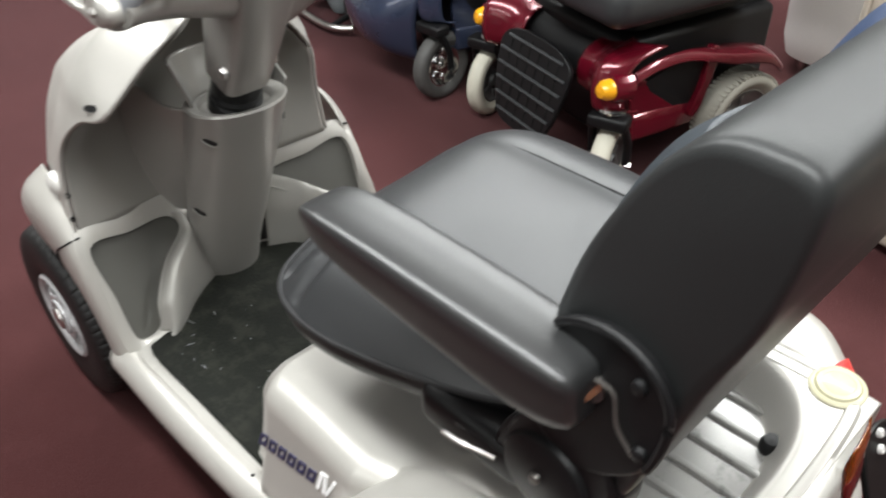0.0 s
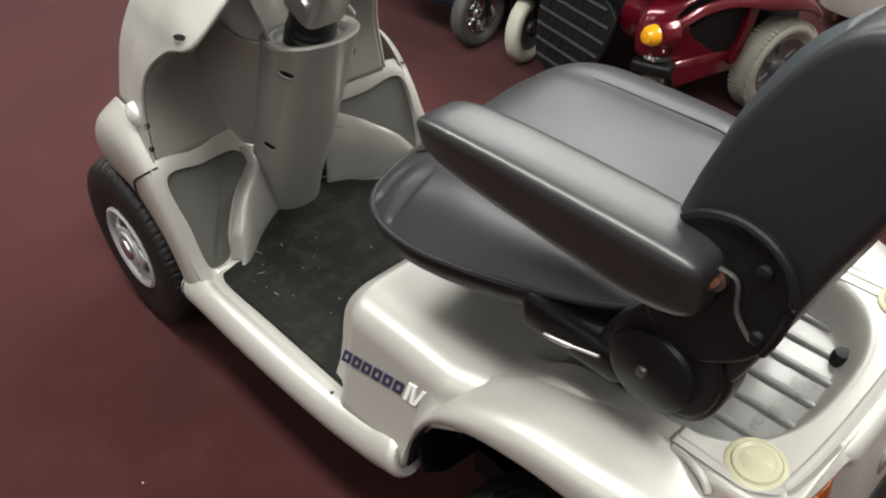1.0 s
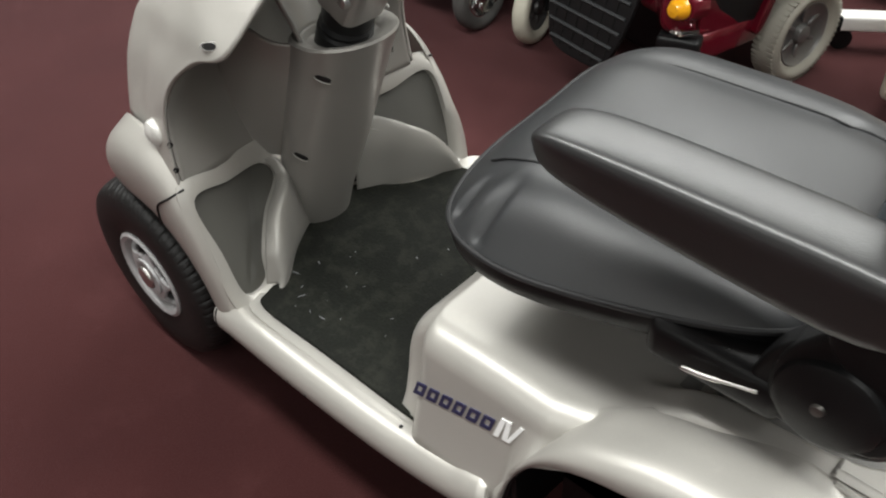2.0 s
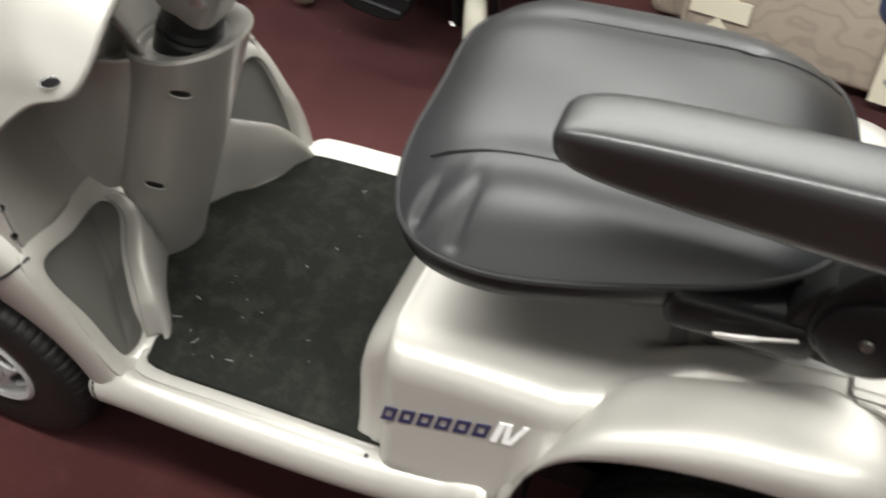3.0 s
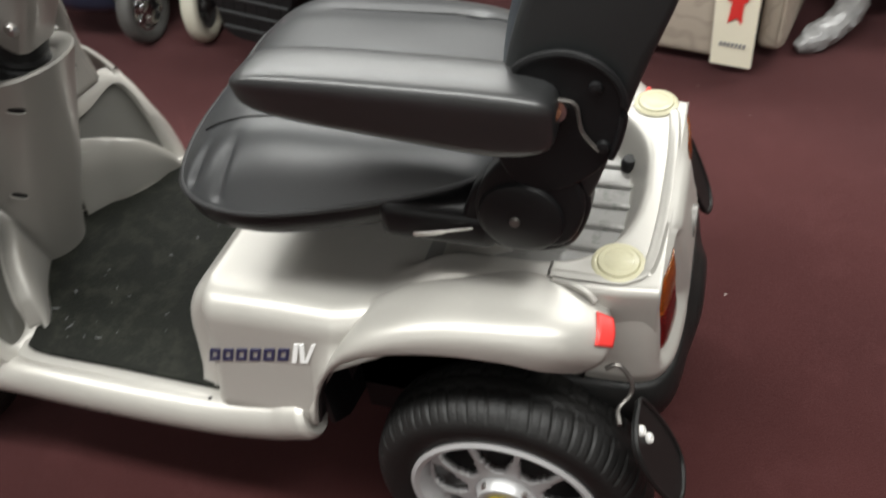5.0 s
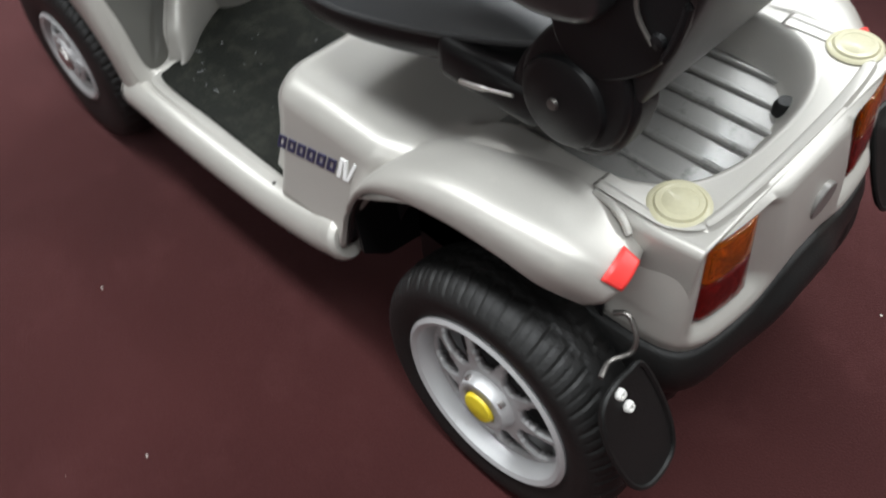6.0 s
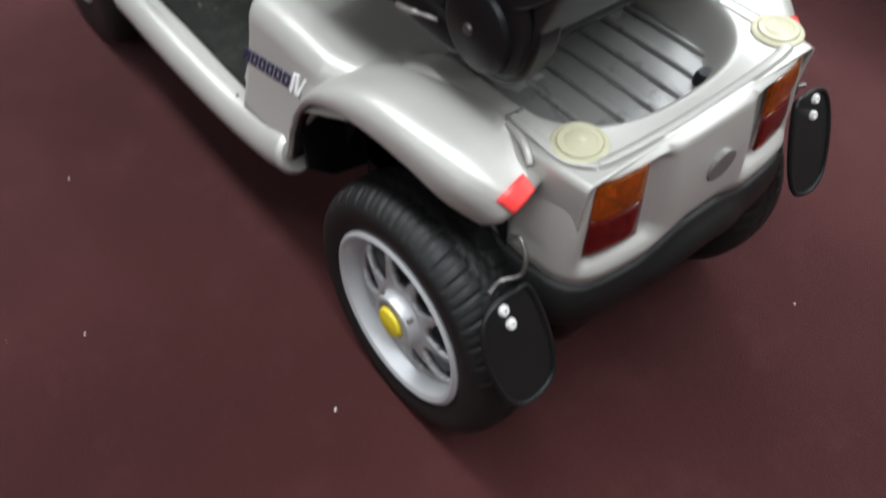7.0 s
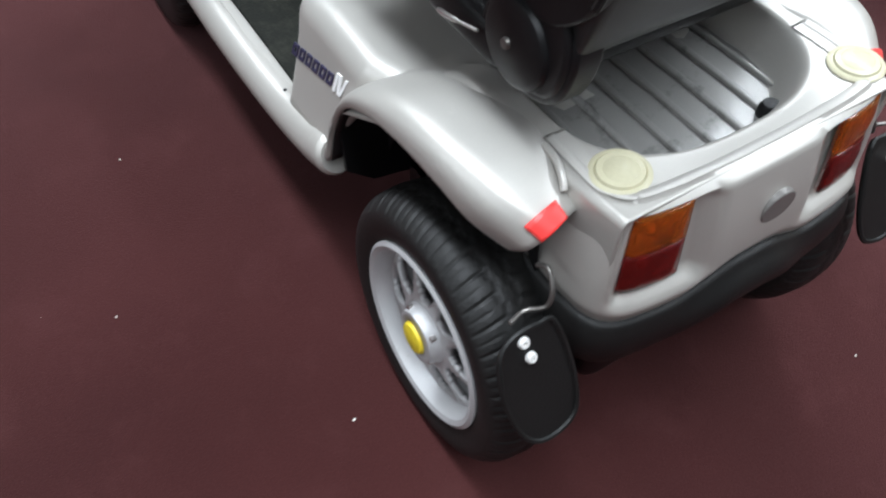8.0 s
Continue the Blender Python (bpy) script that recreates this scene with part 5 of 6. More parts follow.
    # round recliner cover below
    part("recliner_cover", lathe([(0.0, -0.2125), (0.033, -0.2120), (0.0385, -0.2095), (0.041, -0.2040), (0.042, -0.160)], 40, "y", (0.012, 0, 0.550), caps=False), BLACK, st, "round black recliner cover", sharp=30)
    part("cover_web", slab(spline([(-0.045, -0.200, 0.515), (-0.040, -0.200, 0.560), (-0.015, -0.200, 0.592), (0.030, -0.200, 0.602), (0.066, -0.200, 0.590), (0.074, -0.200, 0.560), (0.056, -0.200, 0.515), (0.010, -0.200, 0.500)], 5, True), (0, 0.03, 0)), BLACK, st, "black hinge housing", bevel=0.005)
    part("recliner_arm", slab(spline([(-0.02, -0.205, 0.52), (-0.03, -0.205, 0.57), (0.005, -0.205, 0.62), (0.05, -0.205, 0.615), (0.07, -0.205, 0.57), (0.05, -0.205, 0.52)], 5, True), (0, 0.03, 0)), BLACK, st, bevel=0.004)
    part("cover_screw", lathe([(0.0, -0.2160), (0.0045, -0.2155), (0.0055, -0.2120)], 14, "y", (0.008, 0, 0.550), caps=False), DARK_STEEL, st)


seat()


# ---- the parked power chairs ----
def small_wheel(parent, x, y, r, w, tyre_mat, turn=0.0, tread=0, rim_mat=RIM, wall=0.40):
    """A small solid or knobbly wheel; wall is the tyre's share of the radius."""
    hub = thing_part("wheel", parent, (x, y, r))
    hub.rotation_euler = (0, 0, radians(turn))
    t = r * wall
    prof = [(r - t, -w * 0.62), (r - t * 0.55, -w), (r - t * 0.16, -w * 0.86), (r, -w * 0.30), (r, w * 0.30), (r - t * 0.16, w * 0.86), (r - t * 0.55, w), (r - t, w * 0.62)]
    ty = part("tyre", lathe([(a, b) for a, b in spline2(prof, 4)], 40, caps=False), tyre_mat, hub, "small grey-white tyre")
    if tread:
        bm = bmesh.new()
        for k in range(tread):
            for s in (-1, 1):
                m = pose(0, 0, 0, 0, 360 * (k + 0.25 * s) / tread, 0)
                box((0, s * w * 0.48, r - 0.002), (2 * math.pi * r / tread * 0.55, w * 0.75, 0.0055), bm, m)
        part("tread", bm, tyre_mat, ty)
    for s in (-1, 1):
        bm = lathe([(r - t + 0.004, s * w * 0.62), (r - t - 0.002, s * w * 0.70), (r - t - 0.008, s * w * 0.45), (r * 0.34, s * w * 0.16), (r * 0.20, s * w * 0.22), (r * 0.17, s * w * 0.62), (r * 0.10, s * w * 0.70), (0.0, s * w * 0.72)], 40, caps=False)
        part("rim", bm, rim_mat, hub, "dished metal rim")
        for k in range(6):
            q = pose(0, 0, 0, 0, 60 * k, 0)
            part("spoke", box((0, s * w * 0.30, r * 0.40), (r * 0.085, 0.006, r * 0.34), None, q, 0.002, 1), rim_mat, hub)
    return hub


def caster(parent, x, y, tyre_mat, turn, rim_mat, r=0.096):
    cs = thing_part("caster", parent, (x, y, 0))
    small_wheel(cs, 0, 0, r, 0.022, tyre_mat, turn, 0, rim_mat)
    for s in (-1, 1):
        q = pose(0, 0, 0, 0, 0, turn)
        pts = [q @ Vector((0, s * 0.040, r)), q @ Vector((0.01, s * 0.042, r * 1.6)), q @ Vector((0.035, s * 0.034, r * 2.15))]
        part("fork", tube(spline(pts, 4), 0.010, 10), BLACK, cs)
        bm = lathe([(0.0, s * 0.056), (0.009, s * 0.055), (0.010, s * 0.040)], 6, at=(0, 0, r), caps=False)
        bm.transform(q)
        part("axle_nut", bm, CHROME, cs)
    part("fork_crown", box((0.03, 0, r * 2.2), (0.05, 0.09, 0.03), r=0.008, m=pose(0, 0, 0, 0, 0, turn)), BLACK, cs)
    return cs


def footplate(ch):
    """Folded-up plate with raised ribs."""
    tilt = Matrix.Translation((0.024, -0.09, 0.120)) @ Matrix.Rotation(radians(-14), 4, "X")
    o = spline([(-0.078, 0, 0.0), (-0.112, 0, 0.05), (-0.134, 0, 0.15), (-0.122, 0, 0.195), (-0.06, 0, 0.218), (0.06, 0, 0.218), (0.122, 0, 0.195), (0.134, 0, 0.15), (0.112, 0, 0.05), (0.078, 0, 0.0), (0, 0, -0.010)], 5, True)
    plate = part("footplate", slab([tilt @ p for p in o], tilt.to_3x3() @ Vector((0, 0.012, 0))), BLACK, ch, "folded-up black ribbed footplate", bevel=0.003)
    for k in range(6):
        z = 0.018 + 0.035 * k
        w = (0.088, 0.104, 0.116, 0.122, 0.124, 0.104)[k]
        part("rib", tube([tilt @ Vector((-w, -0.001, z)), tilt @ Vector((w, -0.001, z))], 0.0042, 6), FOOT_RIB, plate)
    for k in range(6):
        x = -0.090 + 0.036 * k
        h = 0.205 if 0 < k < 5 else 0.185
        part("rib", tube([tilt @ Vector((x, -0.001, 0.005)), tilt @ Vector((x, -0.001, h))], 0.0016, 6), BUMPER, plate)


def power_chair(name, at, turn, paint, tyre_mat, drive_mat, label, cast_turn, lamps=True, cast_rim=DARK_RIM, foot=True):
    """Faces -y before it is turned."""
    ch = thing(name, (at[0], at[1], 0), label, "power wheelchair", turn, "parked power wheelchairs")
    caster(ch, -0.270, 0.03, tyre_mat, cast_turn[0], cast_rim)
    caster(ch, 0.228, 0.03, tyre_mat, cast_turn[1], cast_rim)
    for s in (-1, 1):
        small_wheel(ch, s * 0.252, 0.40, 0.118, 0.034, drive_mat, 90, 60, DRIVE_RIM, 0.34)
    # front fascia: painted ends; the black middle takes in shroud and under-seat shade
    for nm, lo, hi, mat, back, words in (("front_fascia", -1.0, -0.42, paint, 0.0, "glossy painted corner fascia"), ("fascia_middle", -0.46, 0.46, BLACK, 0.025, "black recessed front panel that takes in the under-seat shade"), ("front_fascia", 0.42, 1.0, paint, 0.0, "glossy painted corner fascia")):
        rows = []
        for j in range(11):
            u = lo + (hi - lo) * j / 10
            x = 0.262 * u
            droop = 0.05 * math.exp(-(u / 0.45) ** 2)
            y = back + 0.02 - 0.05 * math.exp(-((abs(u) - 0.86) / 0.16) ** 2) + 0.03 * (abs(u) ** 8)
            zt, zb = 0.325 - droop * 0.2 + 0.012 * math.exp(-((abs(u) - 0.86) / 0.2) ** 2), 0.225 + droop * 0.2
            rows.append([Vector((x, y + 0.10, zt + 0.03)), Vector((x, y + 0.03, zt + 0.012)), Vector((x, y, zt - 0.015)), Vector((x, y - 0.008, (zt + zb) / 2)), Vector((x, y + 0.002, zb + 0.01)), Vector((x, y + 0.04, zb))])
        part(nm, surf(rows, 2, 4), mat, ch, words, thick=0.004)
    # main shroud with wheel arches
    for s in (-1, 1):
        # narrow rail beside the battery box, broadening to a guard over the wheel
        shape = [(0.05, 0.312, 0.007, 0.008), (0.11, 0.328, 0.007, 0.008), (0.19, 0.332, 0.008, 0.009), (0.26, 0.324, 0.022, 0.020), (0.32, 0.314, 0.038, 0.030), (0.38, 0.306, 0.042, 0.034), (0.44, 0.288, 0.042, 0.034), (0.49, 0.250, 0.036, 0.028)]
        arch = [(s * 0.252, y, z) for y, z, a, b in shape]
        out = [(s * (0.252 + b), y, z - 0.010) for y, z, a, b in shape]
        ins = [(s * (0.252 - a), y, z - 0.012) for y, z, a, b in shape]
        lip = [(s * (0.254 + b), y, z - 0.014 - 0.5 * b) for y, z, a, b in shape]
        part("side_shroud", surf([ins, arch, out, lip], 4, 5), paint, ch, "glossy painted wheel arch shroud", thick=0.005)
        skirt = [(s * 0.240, 0.10, 0.275), (s * 0.246, 0.20, 0.318), (s * 0.250, 0.275, 0.312), (s * 0.246, 0.262, 0.24), (s * 0.240, 0.23, 0.17), (s * 0.236, 0.17, 0.175)]
        guard = [(s * 0.262, 0.262, 0.325), (s * 0.262, 0.292, 0.318), (s * 0.262, 0.282, 0.25), (s * 0.256, 0.262, 0.17), (s * 0.256, 0.238, 0.165), (s * 0.260, 0.258, 0.25)]
        part("guard_edge", slab(spline(guard, 4, True), (-s * 0.020, 0, 0)), paint, ch, "glossy painted front edge of the wheel guard", bevel=0.003)
        part("side_panel", slab(spline([(s * 0.238, 0.07, 0.285), (s * 0.240, 0.13, 0.262), (s * 0.240, 0.20, 0.20), (s * 0.238, 0.24, 0.150), (s * 0.236, 0.12, 0.150), (s * 0.236, 0.07, 0.20)], 3, True), (-s * 0.02, 0, 0)), paint, ch, "glossy painted lower side panel", bevel=0.003)
        part("side_vent", slab(skirt, (-s * 0.02, 0, 0)), BLACK, ch)
        part("lower_skirt", box((s * 0.222, 0.17, 0.165), (0.04, 0.20, 0.07), r=0.012), paint, ch)
    part("base_box", box((0, 0.30, 0.23), (0.40, 0.46, 0.26), r=0.02), BLACK, ch, "black battery box and frame")
    part("seat_base_cover", box((0, 0.33, 0.355), (0.33, 0.44, 0.11), r=0.03), BLACK, ch, "black moulded seat base cover")
    if foot:
        footplate(ch)
    else:
        rows = []
        for x, w in ((-0.20, 0.0), (-0.15, 0.7), (-0.07, 1.0), (0.0, 1.05), (0.07, 1.0), (0.15, 0.7), (0.20, 0.0)):
            rows.append([Vector((x, 0.04 - 0.03 * w, 0.335)), Vector((x, -0.01 - 0.07 * w, 0.300)), Vector((x, -0.03 - 0.11 * w, 0.240)), Vector((x * 0.97, -0.03 - 0.11 * w, 0.175)), Vector((x * 0.93, -0.02 - 0.08 * w, 0.115)), Vector((x * 0.9, 0.02, 0.075))])
        part("nose_panel", surf(rows, 4, 4), paint, ch, "glossy rounded nose panel", thick=0.004)
        for s in (-1, 1):
            scoop = spline([(s * 0.040, -0.128, 0.262), (s * 0.105, -0.110, 0.268), (s * 0.120, -0.108, 0.225), (s * 0.050, -0.142, 0.215)], 4, True)
            part("nose_vent", slab(scoop, (0, 0.014, 0)), BLACK, ch)
    part("footplate_stem", box((0, 0.02, 0.23), (0.06, 0.10, 0.03), r=0.008), BLACK, ch)
    if lamps:
        for s in (-1, 1):
            bm = lathe([(0.0, -0.030), (0.014, -0.027), (0.021, -0.018), (0.024, -0.004), (0.024, 0.02)], 28, "y", (s * 0.245, -0.008, 0.290), caps=False)
            part("lamp", bm, ORANGE_LAMP, ch, "round orange indicator lamp")
            part("lamp_bezel", lathe([(0.024, -0.004), (0.030, -0.002), (0.034, 0.010), (0.036, 0.04)], 28, "y", (s * 0.245, -0.004, 0.290), caps=False), paint, ch)
            part("bumper_trim", tube(spline([(s * 0.20, 0.005, 0.232), (s * 0.245, -0.012, 0.236), (s * 0.275, 0.02, 0.240)], 4), 0.008, 8), CHROME, ch)
    # seat above
    part("seat_post", box((0, 0.30, 0.40), (0.14, 0.16, 0.14), r=0.02), BLACK, ch)
    part("seat_cushion", box((0.08, 0.20, 0.480), (0.44, 0.52, 0.10), r=0.042, seg=4), VINYL, ch, "dark grey vinyl cushion")
    part("seat_back", box((0, 0.52, 0.74), (0.42, 0.09, 0.46), r=0.035, seg=4), VINYL, ch)
    for s in (-1, 1):
        part("arm_bracket", box((s * 0.235, 0.30, 0.55), (0.03, 0.30, 0.05), r=0.01), BLACK, ch)
        part("arm_pad", box((s * 0.235, 0.26, 0.68), (0.055, 0.26, 0.035), r=0.014), VINYL, ch)
        part("arm_post", tube([(s * 0.235, 0.38, 0.55), (s * 0.235, 0.36, 0.67)], 0.012, 10), BLACK, ch)
    part("cable", tube(spline([(-0.20, 0.02, 0.36), (-0.22, -0.03, 0.40), (-0.24, 0.0, 0.45), (-0.23, 0.1, 0.50)], 5), 0.004, 6), BLACK, ch)
    return ch


power_chair("power_wheelchair", (-0.885, 0.885), -14, RED_PAINT, CREAM_TYRE, DRIVE_TYRE, "glossy dark red power wheelchair with cream tyres and folded footplate", (-66, -60))
power_chair("power_wheelchair", (-1.530, 1.000), -20, NAVY_PAINT, GREY_TYRE, GREY_TYRE, "dark navy power wheelchair with grey tyres", (-70, -70), lamps=False, cast_rim=CHROME, foot=False)


def fairing():
    """A further parked vehicle, of which the rounded grey front lobes show."""
    fa = thing("parked_scooter", (-1.98, 1.08, 0), "slate grey parked scooter with rounded moulded fairing lobes", "mobility scooter", -6)
    part("undertray", box((0.0, 0.20, 0.16), (0.44, 0.40, 0.22), r=0.03), BLACK, fa, "black undertray")
    part("front_rail", tube(spline([(-0.26, -0.05, 0.030), (-0.05, -0.075, 0.030), (0.10, -0.07, 0.030), (0.16, -0.02, 0.030)], 5), 0.012, 10), STEEL, fa, "bright bumper rail near the floor")
    for x in (-0.12, 0.10):
        part("rail_stay", tube([(x, -0.07, 0.030), (x, 0.06, 0.070)], 0.010, 8), BLACK, fa)
        part("wheel", lathe([(0.0, -0.03), (0.05, -0.03), (0.075, -0.02), (0.08, 0.0), (0.075, 0.02), (0.05, 0.03), (0.0, 0.03)], 28, "x", (x, 0.24, 0.08), caps=False), RUBBER, fa)
    for x in (-0.145, 0.03, 0.185):
        rings = []
        for z, w, d in ((0.040, 0.010, 0.010), (0.046, 0.034, 0.030), (0.075, 0.054, 0.046), (0.16, 0.068, 0.058), (0.34, 0.078, 0.064), (0.50, 0.076, 0.062), (0.56, 0.060, 0.050), (0.585, 0.020, 0.018)):
            rings.append([Vector((x + w * math.cos(q), 0.02 + 0.10 * (z - 0.05) + d * math.sin(q), z)) for q in [2 * math.pi * k / 28 for k in range(28)]])
        part("fairing_lobe", loft(rings), SLATE, fa, "slate grey rounded moulding")


fairing()


# ---- armchairs ----
def recliner(at, turn, label, cards):
    rc = thing("riser_recliner", (at[0], at[1], 0), label, "armchair", turn)
    part("footrest", box((-0.016, 0.05, 0.135), (0.508, 0.10, 0.215), r=0.022, seg=4), FABRIC, rc, "padded footrest panel")
    part("seat_cushion", box((-0.016, 0.30, 0.36), (0.508, 0.58, 0.235), r=0.030, seg=4), FABRIC, rc, "padded seat front")
    part("base", box((0, 0.36, 0.13), (0.50, 0.50, 0.20), r=0.01), BLACK, rc)
    for s in (-1, 1):
        cx, wx = (-0.31, 0.12) if s < 0 else (0.272, 0.062)
        part("arm", box((cx, 0.40, 0.33), (wx, 0.66, 0.60), r=0.022, seg=4), FABRIC, rc)
        part("arm_welt", tube([(cx + wx * 0.30 * s, 0.066, 0.06), (cx + wx * 0.30 * s, 0.066, 0.60)], 0.005, 8), FABRIC, rc)
    part("back", box((0, 0.66, 0.72), (0.54, 0.18, 0.62), r=0.06, seg=4), FABRIC, rc)
    part("side_border", box((-0.262, 0.045, 0.135), (0.012, 0.105, 0.21), r=0.004), FABRIC, rc)
    for cx, cz, y in cards:
        dome = [(cx - 0.066, y, cz - 0.030), (cx + 0.066, y, cz - 0.030), (cx + 0.066, y, cz + 0.018), (cx + 0.034, y, cz + 0.018)]
        dome += [(cx + 0.034 * math.cos(a), y, cz + 0.030 + 0.034 * math.sin(a)) for a in [math.pi * k / 12 for k in range(13)]]
        dome += [(cx - 0.034, y, cz + 0.018), (cx - 0.066, y, cz + 0.018)]
        part("notice_card", slab(dome, (0, -0.003, 0)), CARD_CREAM, rc, "cream card with a domed top")
    return rc


chair_a = recliner((0.02, 1.035), -12, "beige jacquard riser recliner armchair with cards on its front", [(-0.185, 0.138, -0.006)])
part("yellow_card", slab([(-0.222, -0.005, 0.064), (-0.146, -0.005, 0.064), (-0.184, -0.005, 0.112)], (0, -0.003, 0)), CARD_CREAM, chair_a, "pale yellow triangular card")


def swing_tag(x, z, owner):
    """Tall cream tag with a red rosette, hung on the footrest; x and z are its lower middle."""
    def at(u, v, y):
        return (x + u, y, z + v)

    tag = part("swing_tag", slab([at(-0.045, 0, -0.012), at(0.046, 0, -0.012), at(0.040, 0.218, -0.012), at(-0.055, 0.218, -0.012)], (0, -0.004, 0)), CARD_CREAM, owner, "tall cream swing tag with red rosette")
    petals = []
    for k in range(24):
        q, r = 2 * math.pi * k / 24, 0.025 + 0.0035 * (k % 2)
        petals.append(at(-0.004 + r * math.cos(q), 0.178 + r * math.sin(q), -0.0185))
    part("rosette", slab(petals, (0, -0.003, 0)), RED_REFLECT, tag, "red rosette")
    part("ribbon", slab([at(-0.015, 0.161, -0.0175), at(0.009, 0.161, -0.0175), at(0.011, 0.106, -0.0175), at(-0.002, 0.120, -0.0175), at(-0.019, 0.106, -0.0175)], (0, -0.003, 0)), RED_REFLECT, tag)
    for k in range(7):
        u = -0.029 + 0.0085 * k
        part("print_bar", slab([at(u, 0.048, -0.0170), at(u + 0.005, 0.048, -0.0170), at(u + 0.005, 0.058, -0.0170), at(u, 0.058, -0.0170)], (0, -0.002, 0)), GRIP_GREY, tag)


swing_tag(0.207, 0.028, chair_a)


def far_armchair():
    fa = thing("armchair", (0.86, 1.225, 0), "beige upholstered armchair on wrapped feet", "armchair", -3)
    part("seat_box", box((0, 0.30, 0.24), (0.86, 0.60, 0.29), r=0.03, seg=4), FABRIC, fa, "beige patterned seat front")
    part("back", box((0, 0.62, 0.62), (0.86, 0.18, 0.62), r=0.06, seg=4), FABRIC, fa)
    part("footrest_gap", box((0, 0.006, 0.225), (0.60, 0.02, 0.008), r=0.002, seg=1), BLACK, fa)
    for s in (-1, 1):
        part("arm", box((s * 0.38, 0.29, 0.46), (0.12, 0.60, 0.20), r=0.04, seg=4), FABRIC, fa)
        ft = tube(spline([(s * 0.36, 0.06, 0.13), (s * 0.37, 0.00, 0.085), (s * 0.40, -0.06, 0.045), (s * 0.45, -0.12, 0.028), (s * 0.485, -0.155, 0.014)], 6), [0.030] * 7 + [0.036] * 6 + [0.034] * 6 + [0.030, 0.027, 0.024, 0.020, 0.015, 0.009], 14)
        for v in ft.verts:
            v.co += Vector((math.sin(v.co.z * 210 + v.co.x * 90), math.sin(v.co.x * 160), math.sin(v.co.y * 190))) * 0.003
        part("foot", ft, PLASTIC_WRAP, fa, "foot wrapped in crinkled clear plastic", sharp=25)
    cx, cz = -0.345, 0.132
    dome = [(cx - 0.070, -0.004, cz - 0.030), (cx + 0.070, -0.004, cz - 0.034), (cx + 0.070, -0.004, cz + 0.026), (cx + 0.030, -0.004, cz + 0.028)]
    dome += [(cx + 0.030 * math.cos(a), -0.004, cz + 0.034 + 0.024 * math.sin(a)) for a in [math.pi * k / 10 for k in range(11)]]
    dome += [(cx - 0.030, -0.004, cz + 0.030), (cx - 0.070, -0.004, cz + 0.030)]
    part("notice_card", slab(dome, (0, -0.003, 0)), CARD_CREAM, fa, "cream card with a domed top")


far_armchair()


# ---- white commode chair and hoist foot behind ----
def commode():
    cm = thing("commode", (-0.50, 1.96, 0), "white plastic commode tub standing behind the wheelchair", "commode")
    rings = []
    for z, w, d in ((0.045, 0.20, 0.18), (0.055, 0.225, 0.20), (0.10, 0.24, 0.205), (0.30, 0.25, 0.22), (0.44, 0.265, 0.23), (0.455, 0.275, 0.24), (0.465, 0.27, 0.235), (0.465, 0.23, 0.20)):
        rings.append([Vector((w * math.copysign(abs(math.cos(a)) ** 0.5, math.cos(a)), d * math.copysign(abs(math.sin(a)) ** 0.5, math.sin(a)), z)) for a in [2 * math.pi * k / 40 for k in range(40)]])
    part("tub", loft(rings), WHITE_PLASTIC, cm, "white moulded tub")
    for sx in (-1, 1):
        for sy in (-1, 1):
            part("leg", tube([(sx * 0.15, sy * 0.13, 0.0), (sx * 0.15, sy * 0.13, 0.14)], 0.013, 10), CHROME, cm)


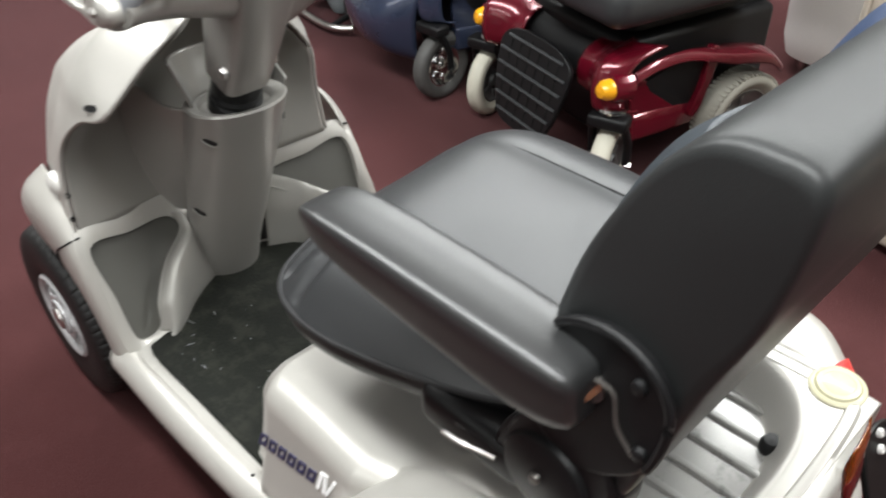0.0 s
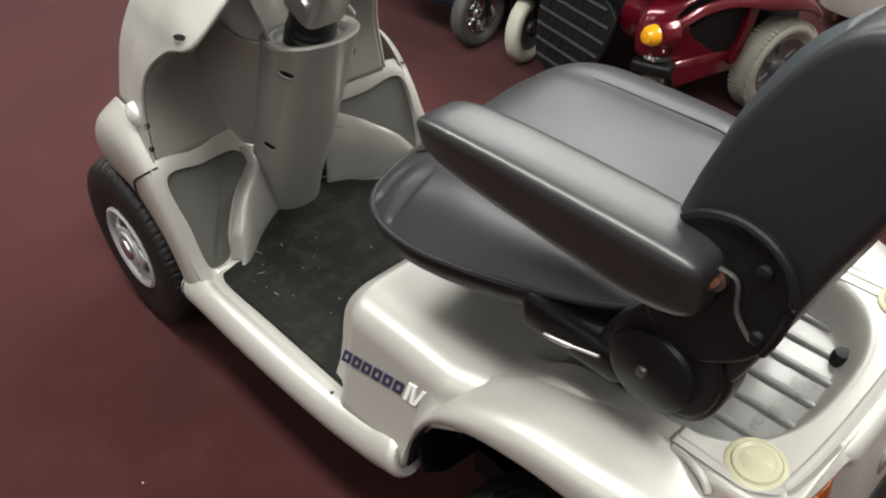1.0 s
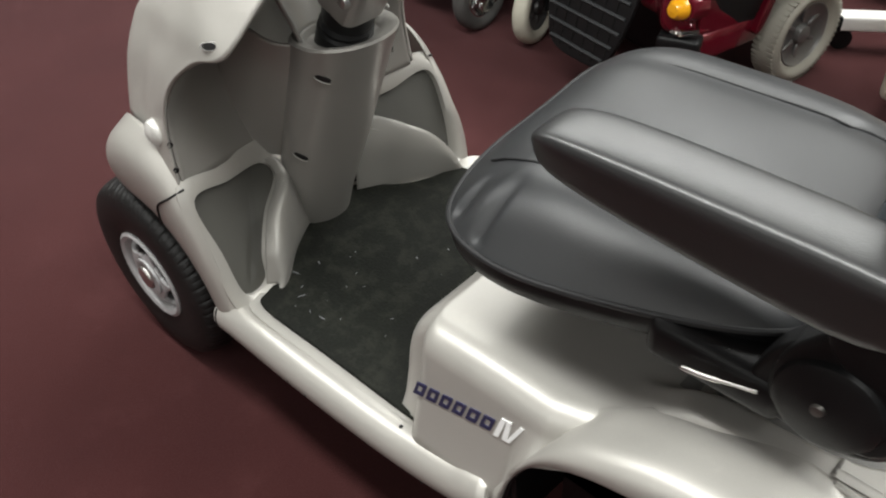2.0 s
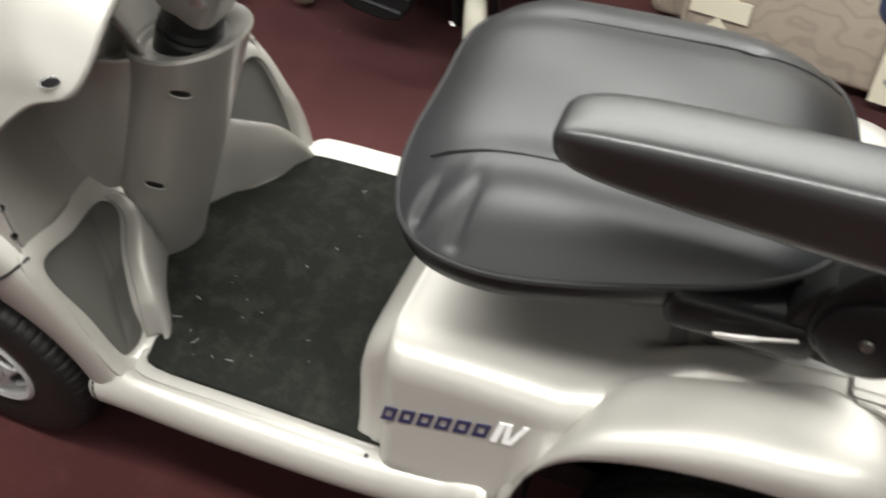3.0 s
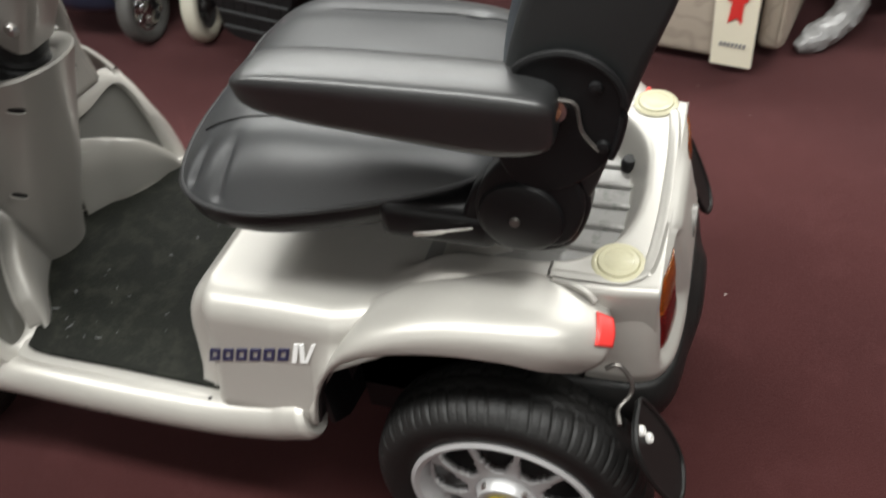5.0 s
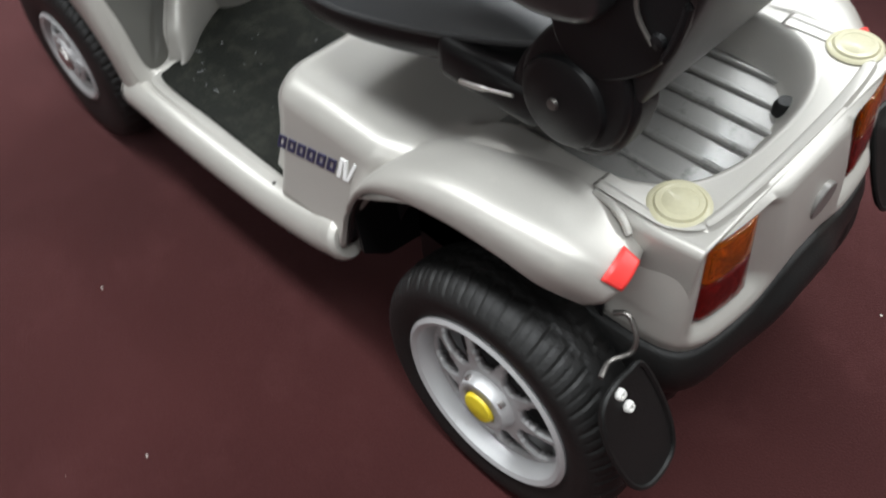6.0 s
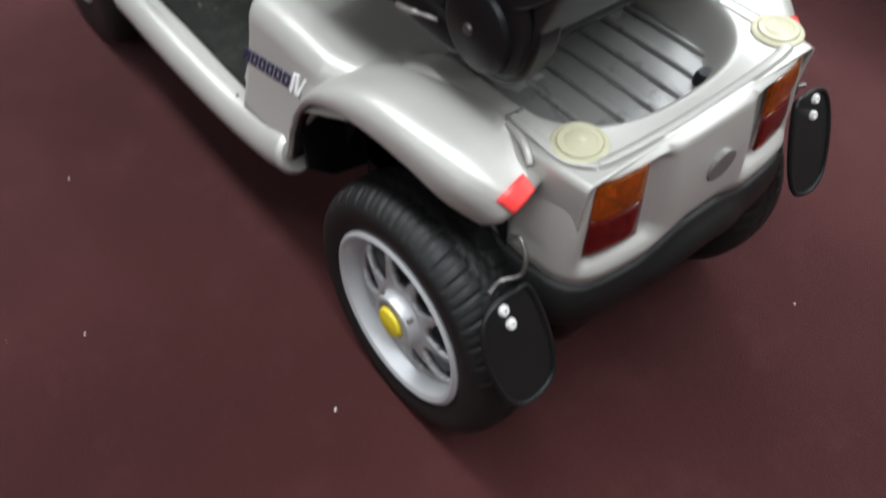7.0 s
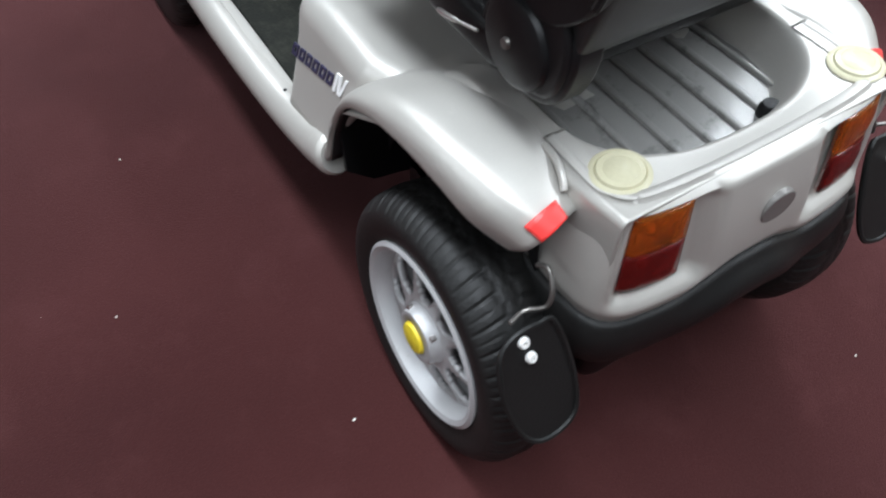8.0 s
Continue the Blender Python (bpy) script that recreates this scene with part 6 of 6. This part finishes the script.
def hoist_foot():
    hf = thing("hoist_leg", (-0.43, 1.48, 0), "white steel hoist leg with black end caps on casters", "hoist", 33)
    part("beam", box((0, 0, 0.075), (0.24, 0.05, 0.04), r=0.008), WHITE_PLASTIC, hf, "white steel leg beam")
    part("end_cap", box((-0.12, 0, 0.072), (0.04, 0.056, 0.046), r=0.008), BLACK, hf)
    part("end_cap", box((0.02, -0.001, 0.078), (0.03, 0.056, 0.046), r=0.006), BLACK, hf)
    for x in (-0.09, 0.10):
        part("castor", lathe([(0.0, -0.012), (0.026, -0.012), (0.028, 0), (0.026, 0.012), (0.0, 0.012)], 20, "y", (x, 0, 0.028), caps=False), BLACK, hf)
        part("castor_stem", tube([(x, 0, 0.03), (x, 0, 0.07)], 0.008, 8), CHROME, hf)


commode()
hoist_foot()


# ---- lint on the carpet ----
def lint():
    rnd = random.Random(5)
    bm = bmesh.new()
    spots = [(-0.323, -0.569), (0.247, 0.277), (-0.613, -0.47), (-0.02, -0.36)]
    for k in range(20):
        spots.append((rnd.uniform(-1.5, 0.9), rnd.uniform(-1.2, 1.0)))
    for i, (x, y) in enumerate(spots):
        r = 0.0015 if i < 4 else rnd.uniform(0.0004, 0.0009)
        own = bmesh.ops.create_icosphere(bm, subdivisions=1, radius=r, matrix=Matrix.Translation((x, y, r * 0.5)) @ Matrix.Rotation(rnd.uniform(0, 6), 4, "Z") @ Matrix.Diagonal((rnd.uniform(1, 2.6), 1, 0.5, 1)))
    tagged(finish("lint", bm, PAPER), "tiny pale specks of lint scattered on the carpet", "lint", kind="stuff")


def grit():
    rnd = random.Random(11)
    bm = bmesh.new()
    for k in range(24):
        x, y = rnd.uniform(-0.69, -0.41), rnd.uniform(-0.215, 0.20)
        r = rnd.uniform(0.0003, 0.0008)
        bmesh.ops.create_icosphere(bm, subdivisions=1, radius=r, matrix=Matrix.Translation((x, y, 0.2242)) @ Matrix.Rotation(rnd.uniform(0, 6), 4, "Z") @ Matrix.Diagonal((rnd.uniform(1, 7), 1, 0.4, 1)))
    for x, y, n, a in ((-0.70, -0.165, 0.010, 0.3), (-0.655, -0.19, 0.008, 1.2), (-0.60, -0.20, 0.007, 0.1)):
        bmesh.ops.create_icosphere(bm, subdivisions=1, radius=0.0007, matrix=Matrix.Translation((x, y, 0.2242)) @ Matrix.Rotation(a, 4, "Z") @ Matrix.Diagonal((n / 0.0007, 1, 0.3, 1)))
    tagged(finish("grit", bm, GRIP_GREY), "pale grit and scratches on the rubber footwell mat", "grit", kind="stuff")


lint()
grit()
